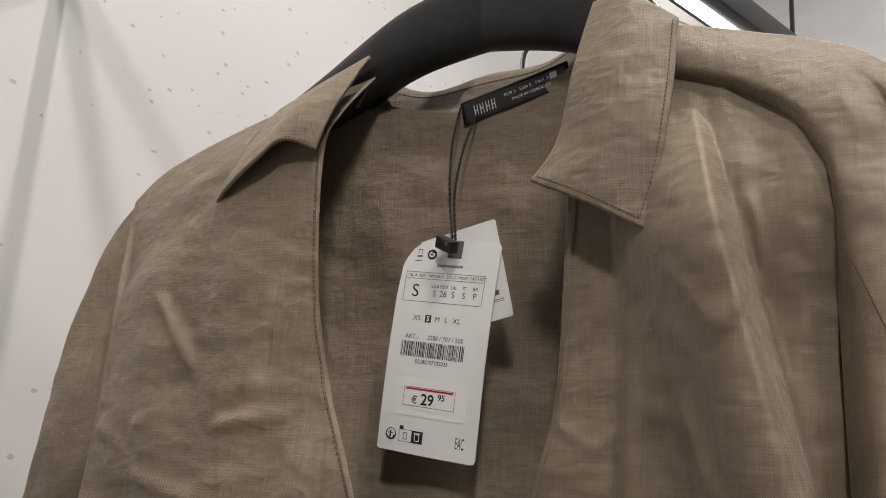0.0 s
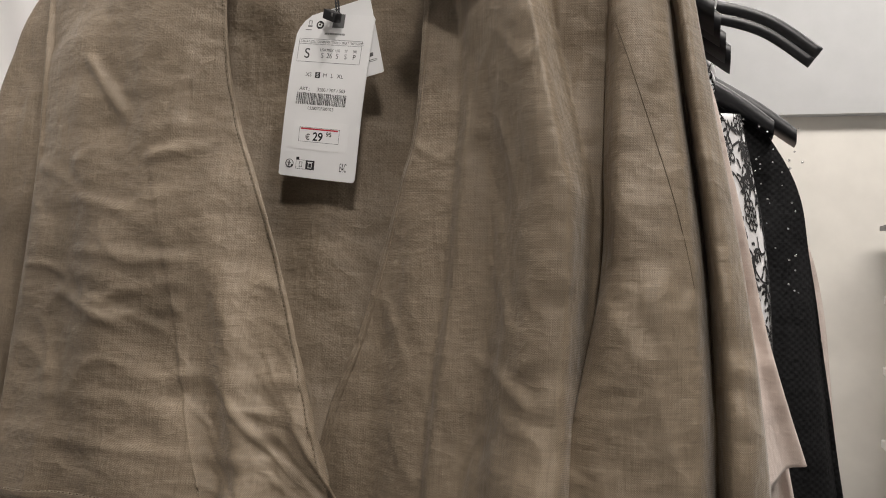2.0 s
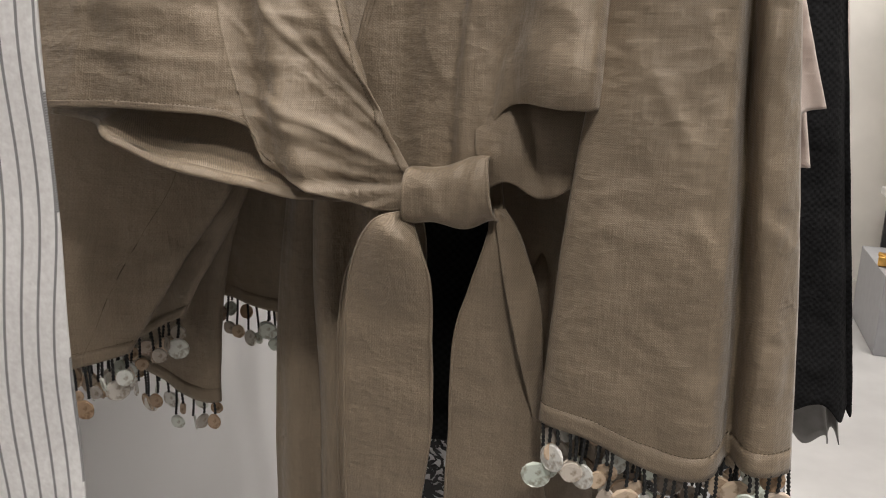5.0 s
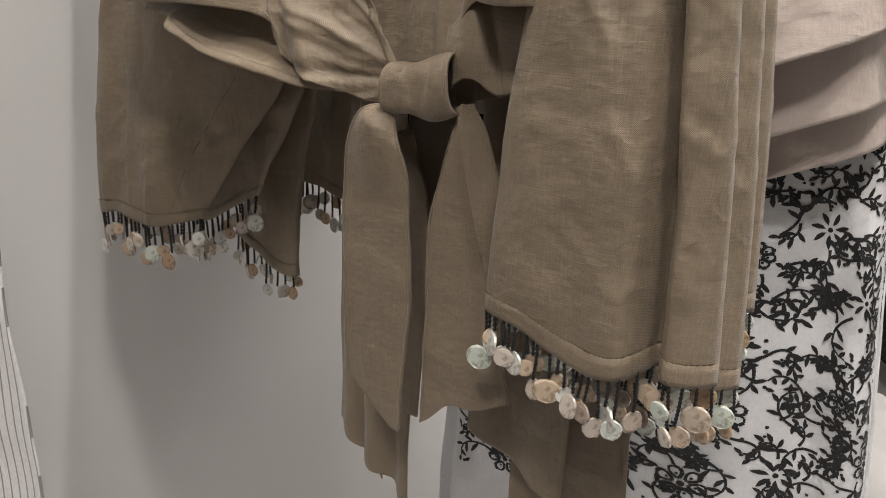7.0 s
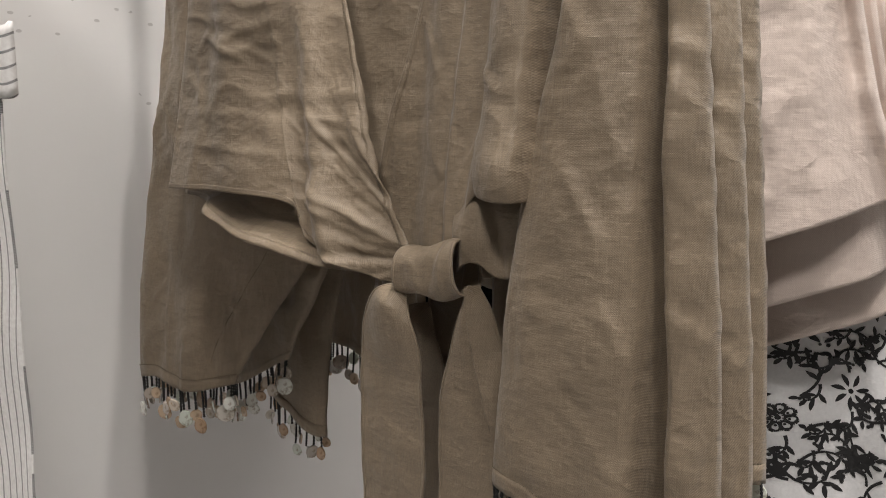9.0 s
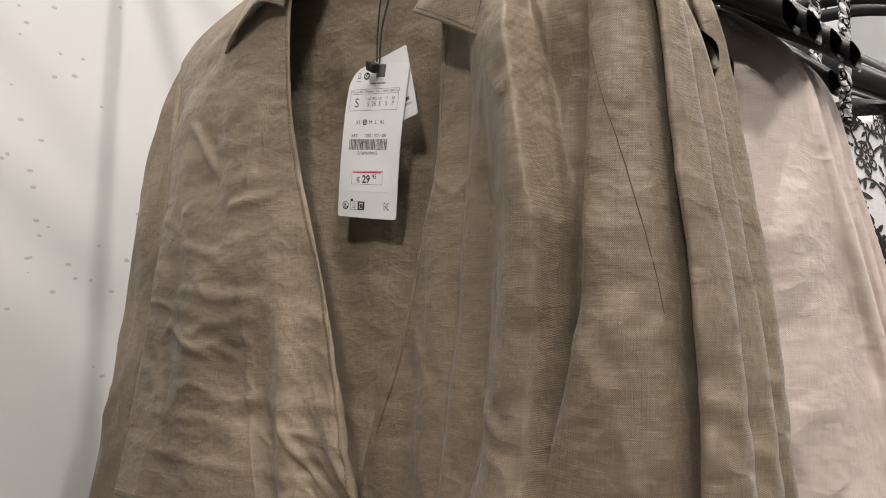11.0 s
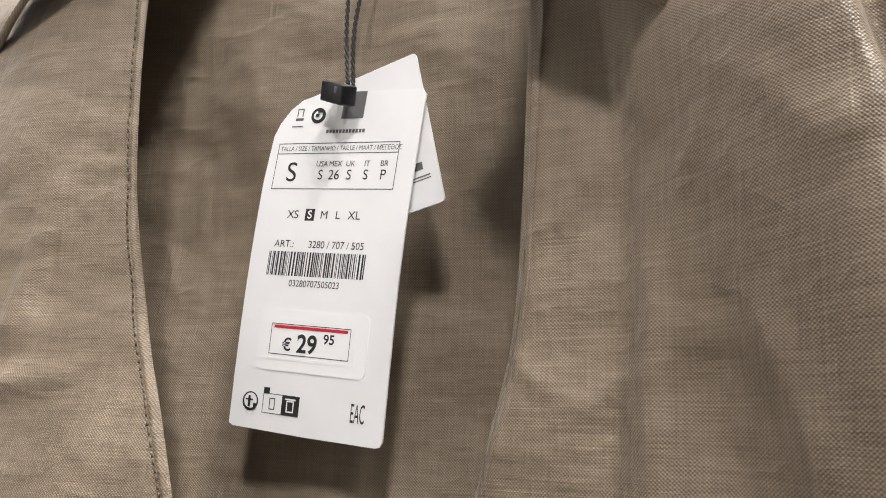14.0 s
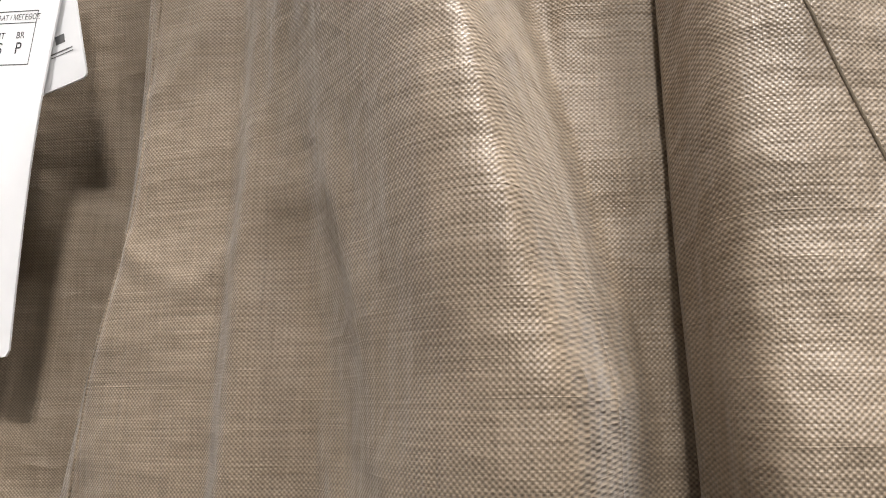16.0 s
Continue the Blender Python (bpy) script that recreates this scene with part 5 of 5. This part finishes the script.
for ob_, x_, z_, y_ in ((grey, 0.14, 1.545, 0.61), (pale, 0.16, 1.525, 0.85)):
    for sx_ in (-1, 1):
        part("hanging_loop", tube_bm([Vector((0.0, y_, RAIL_Z + 0.012)), V(0.06, y_, 1.68), V(x_ + sx_ * 0.05, y_, 1.60), V(x_ + sx_ * 0.125, y_, z_ - 0.02)], 0.0025, 6, 16), CORD, ob_, "thin cord loop")


def curved_hanger(m):
    top = empty("curved_hanger", (0, 0, 0), "black hanger with plain curved arms, empty", "hanger", "hangers on the rail")
    for sg in (1, -1):
        part("arm", tube_bm([Vector((0, 0, 0)), Vector((sg * 0.06, 0, 0.0)), Vector((sg * 0.12, 0, -0.018)), Vector((sg * 0.17, 0, -0.055))], 0.0062, 10, 20), BLACK_PLASTIC, top)
    part("hook", tube_bm([Vector((0, 0, 0)), Vector((0, 0, 0.05)), Vector((0.02, 0, 0.075)), Vector((0, 0, 0.095))], 0.002), CHROME, top)
    top.matrix_basis = m
    return top


ch = curved_hanger(Matrix.Translation(V(0.16, 0.40, 1.626)))
copy_thing(ch, Matrix.Translation(V(0.16, 0.46, 1.632)))

rail = empty("clothes_rail", (0, 0, 0), "black steel clothes rail with wall brackets", "clothes rail")
part("bar", tube_bm([Vector((0.0, -0.02, RAIL_Z)), Vector((0.0, 0.9, RAIL_Z)), Vector((0.0, 1.9, RAIL_Z))], 0.011, 14, 30), STEEL, rail)
for y in (0.02, 0.95, 1.85):
    part("bracket", box_bm(0.36, 0.014, 0.03, (-0.18, y, RAIL_Z + 0.02), 0.002), STEEL, rail)


# ---- striped shirt beside the camera ----
def striped_shirt():
    top = empty("striped_shirt", (0, 0, 0), "white cotton shirt with thin dark stripes, hanging by the wall", "shirt")

    def front(s, t):
        z = 1.60 - 0.78 * t
        right = 0.022 + 0.010 * smooth(0.60, 0.85, t) - 0.05 * (1 - smooth(0, 0.12, t))
        x = -0.335 + (right + 0.335) * s
        y = -0.287 - 0.003 * math.sin(s * 22 + 3 * t) * smooth(0.1, 0.6, t) - 0.02 * (1 - s)
        p = V(x, y, z)
        p.x += 0.006 * math.sin(z * 30) * (1 - s)
        p.y += wrinkle(p, 91, 0.05, 0.003)
        return p
    link("front_panel", grid_mesh("front_panel", front, 90, 110, False, lambda s, t: (s * 58 + 5 * t * t + 0.25 * math.sin(t * 40 + s * 9), t * 100)), STRIPES, top, "", 0.0012)
    link("back_panel", grid_mesh("back_panel", lambda s, t: front(s * 0.96, t * 0.97) + Vector((0, 0.006, 0)), 40, 50, False, lambda s, t: (s * 48, t * 100)), STRIPES, top, "", 0.0012)

    def cuff(s, t):
        a = 2 * math.pi * s
        return V(-0.026 + 0.058 * math.cos(a), -0.284 + 0.008 * math.sin(a) * (1 + 0.2 * math.sin(3 * a)), 1.303 - 0.033 * t + 0.0012 * math.sin(5 * a))
    sl = link("sleeve", grid_mesh("sleeve", lambda s, t: V(-0.036 + (0.035 + 0.010 * t) * math.cos(2 * math.pi * s), -0.290 + 0.012 * math.sin(2 * math.pi * s), 1.56 - 0.26 * t), 40, 30, True, lambda s, t: (s * 12, t * 40)), STRIPES, top, "", 0.0012)
    link("cuff", grid_mesh("cuff", cuff, 60, 8, True, lambda s, t: (t * 4.6 + 0.4, s * 40)), STRIPES, sl, "turned-up cuff with the stripes running round", 0.0018)


striped_shirt()
hg = place_hanger(-0.17, -0.265, 1.66)
hg["label"] = "black plastic hanger above the striped shirt"
part_rail = empty("wall_arm", (0, 0, 0), "short black steel wall arm for hangers", "wall arm")
part("bar", tube_bm([Vector((-0.36, -0.265, V(0, 0, 1.748).z)), Vector((-0.2, -0.265, V(0, 0, 1.748).z)), Vector((-0.10, -0.265, V(0, 0, 1.748).z))], 0.009, 10, 8), STEEL, part_rail)


# ---- shoe shelf by the far wall ----
shelf = empty("shoe_shelf", (0.92, 3.05, 0), "black steel shelf rack with white lit shelf boards", "shelf rack")
for x in (0.955, 1.95):
    for y in (3.18,):
        part("post", box_bm(0.022, 0.022, 1.385, (x - 0.92, y - 3.05, 0.6925), 0.002), STEEL, shelf)
part("top_bar", box_bm(1.04, 0.27, 0.02, (0.52, 0.135, 1.395), 0.002), STEEL, shelf)
for z in (0.515, 0.81, 1.10):
    b = part("shelf_board", box_bm(1.0, 0.25, 0.032, (0.52, 0.135, z), 0.003), SHELF_MAT, shelf)
    part("light_strip", box_bm(0.92, 0.012, 0.008, (0.52, 0.02, z - 0.021), 0.001), LED_SOFT, b, "lit strip under the board")
part("light_strip", box_bm(0.92, 0.012, 0.016, (0.52, 0.02, 1.377), 0.001), LED_SOFT, shelf, "lit strip under the top bar")


def sandal(m, material, label):
    top = empty("sandal", (0, 0, 0), label, "shoe", "shoes on the rack")

    def sole(s, t):
        a = 2 * math.pi * s
        y = -0.11 + 0.22 * t
        w = 0.036 * math.sin(math.pi * (0.08 + 0.86 * t)) ** 0.5 * (1 + 0.18 * math.sin(4 * t))
        return Vector((w * math.cos(a), y, 0.012 + 0.03 * smooth(0.45, 1, t) + 0.008 * math.sin(a)))
    part_mesh = grid_mesh("sole", sole, 20, 20, True)
    link("sole", part_mesh, material, top)
    part("heel", box_bm(0.045, 0.04, 0.038, (0, 0.088, 0.019), 0.006), material, top)
    for y, h in ((-0.06, 0.034), (-0.03, 0.040), (0.07, 0.066)):
        part("band", tube_bm([Vector((-0.036, y, 0.02)), Vector((-0.02, y, h)), Vector((0.02, y + 0.01, h)), Vector((0.036, y, 0.02))], 0.009, 8, 14), material, top)
    top.matrix_basis = m
    return top


gold = sandal(pose(1.06, 3.17, 0.531, 0, 0, 100), GOLD, "gold metallic strappy sandal")
copy_thing(gold, pose(1.20, 3.19, 0.531, 0, 0, 80))
for x, y, a in ((0.98, 2.80, 75), (1.12, 2.78, 100), (1.27, 2.82, 60), (1.05, 2.90, 110)):
    copy_thing(gold, pose(x, y, 0.302, 0, 0, a))
dark = sandal(pose(1.10, 3.17, 1.116, 0, 0, 95), BLACK_PLASTIC, "black leather flat sandal")
copy_thing(dark, pose(1.30, 3.18, 1.116, 0, 0, 85))
bag = empty("handbag", (1.10, 3.17, 0.826), "small beige leather box handbag on a shelf", "handbag")
part("body", box_bm(0.26, 0.10, 0.15, (0.06, 0, 0.075), 0.012), BEIGE, bag)
part("flap", box_bm(0.264, 0.012, 0.07, (0.06, -0.055, 0.118), 0.004), BEIGE, bag)
part("strap", tube_bm([Vector((-0.05, 0, 0.14)), Vector((-0.02, -0.01, 0.175)), Vector((0.14, -0.01, 0.175)), Vector((0.17, 0, 0.14))], 0.006), BEIGE, bag)
plinth = part("display_plinth", box_bm(0.75, 0.5, 0.30, (1.25, 2.92, 0.15), 0.004), BOX_MAT, None, "", True)
tagged(plinth, "low grey painted display plinth on the floor", "plinth")


# ---- linear ceiling lights ----
def linear_light(a, b, width=0.09):
    a, b = Vector(a), Vector(b)
    d = b - a
    m = Matrix.Translation((a + b) / 2) @ d.to_track_quat("Y", "Z").to_matrix().to_4x4()
    top = empty("linear_light", (0, 0, 0), "black linear ceiling light with a glowing strip", "ceiling light", "linear lights")
    part("housing", box_bm(width, d.length, 0.07, bevel=0.004), BLACK_PLASTIC, top)
    part("light_strip", box_bm(width * 0.4, d.length * 0.98, 0.012, (-width * 0.1, 0, -0.036), 0.002), LED, top, "glowing white strip")
    for k in (-0.4, 0.4):
        part("hanging_rod", box_bm(0.01, 0.01, 3.3 - (a.z + b.z) / 2, (0, d.length * k, (3.3 - (a.z + b.z) / 2) / 2), 0.001), STEEL, top)
    top.matrix_basis = m
    return top


linear_light((-0.22, 1.25, 2.25), (0.06, 2.05, 2.25))
linear_light((0.55, 1.3, 2.25), (0.80, 2.0, 2.25), 0.06)
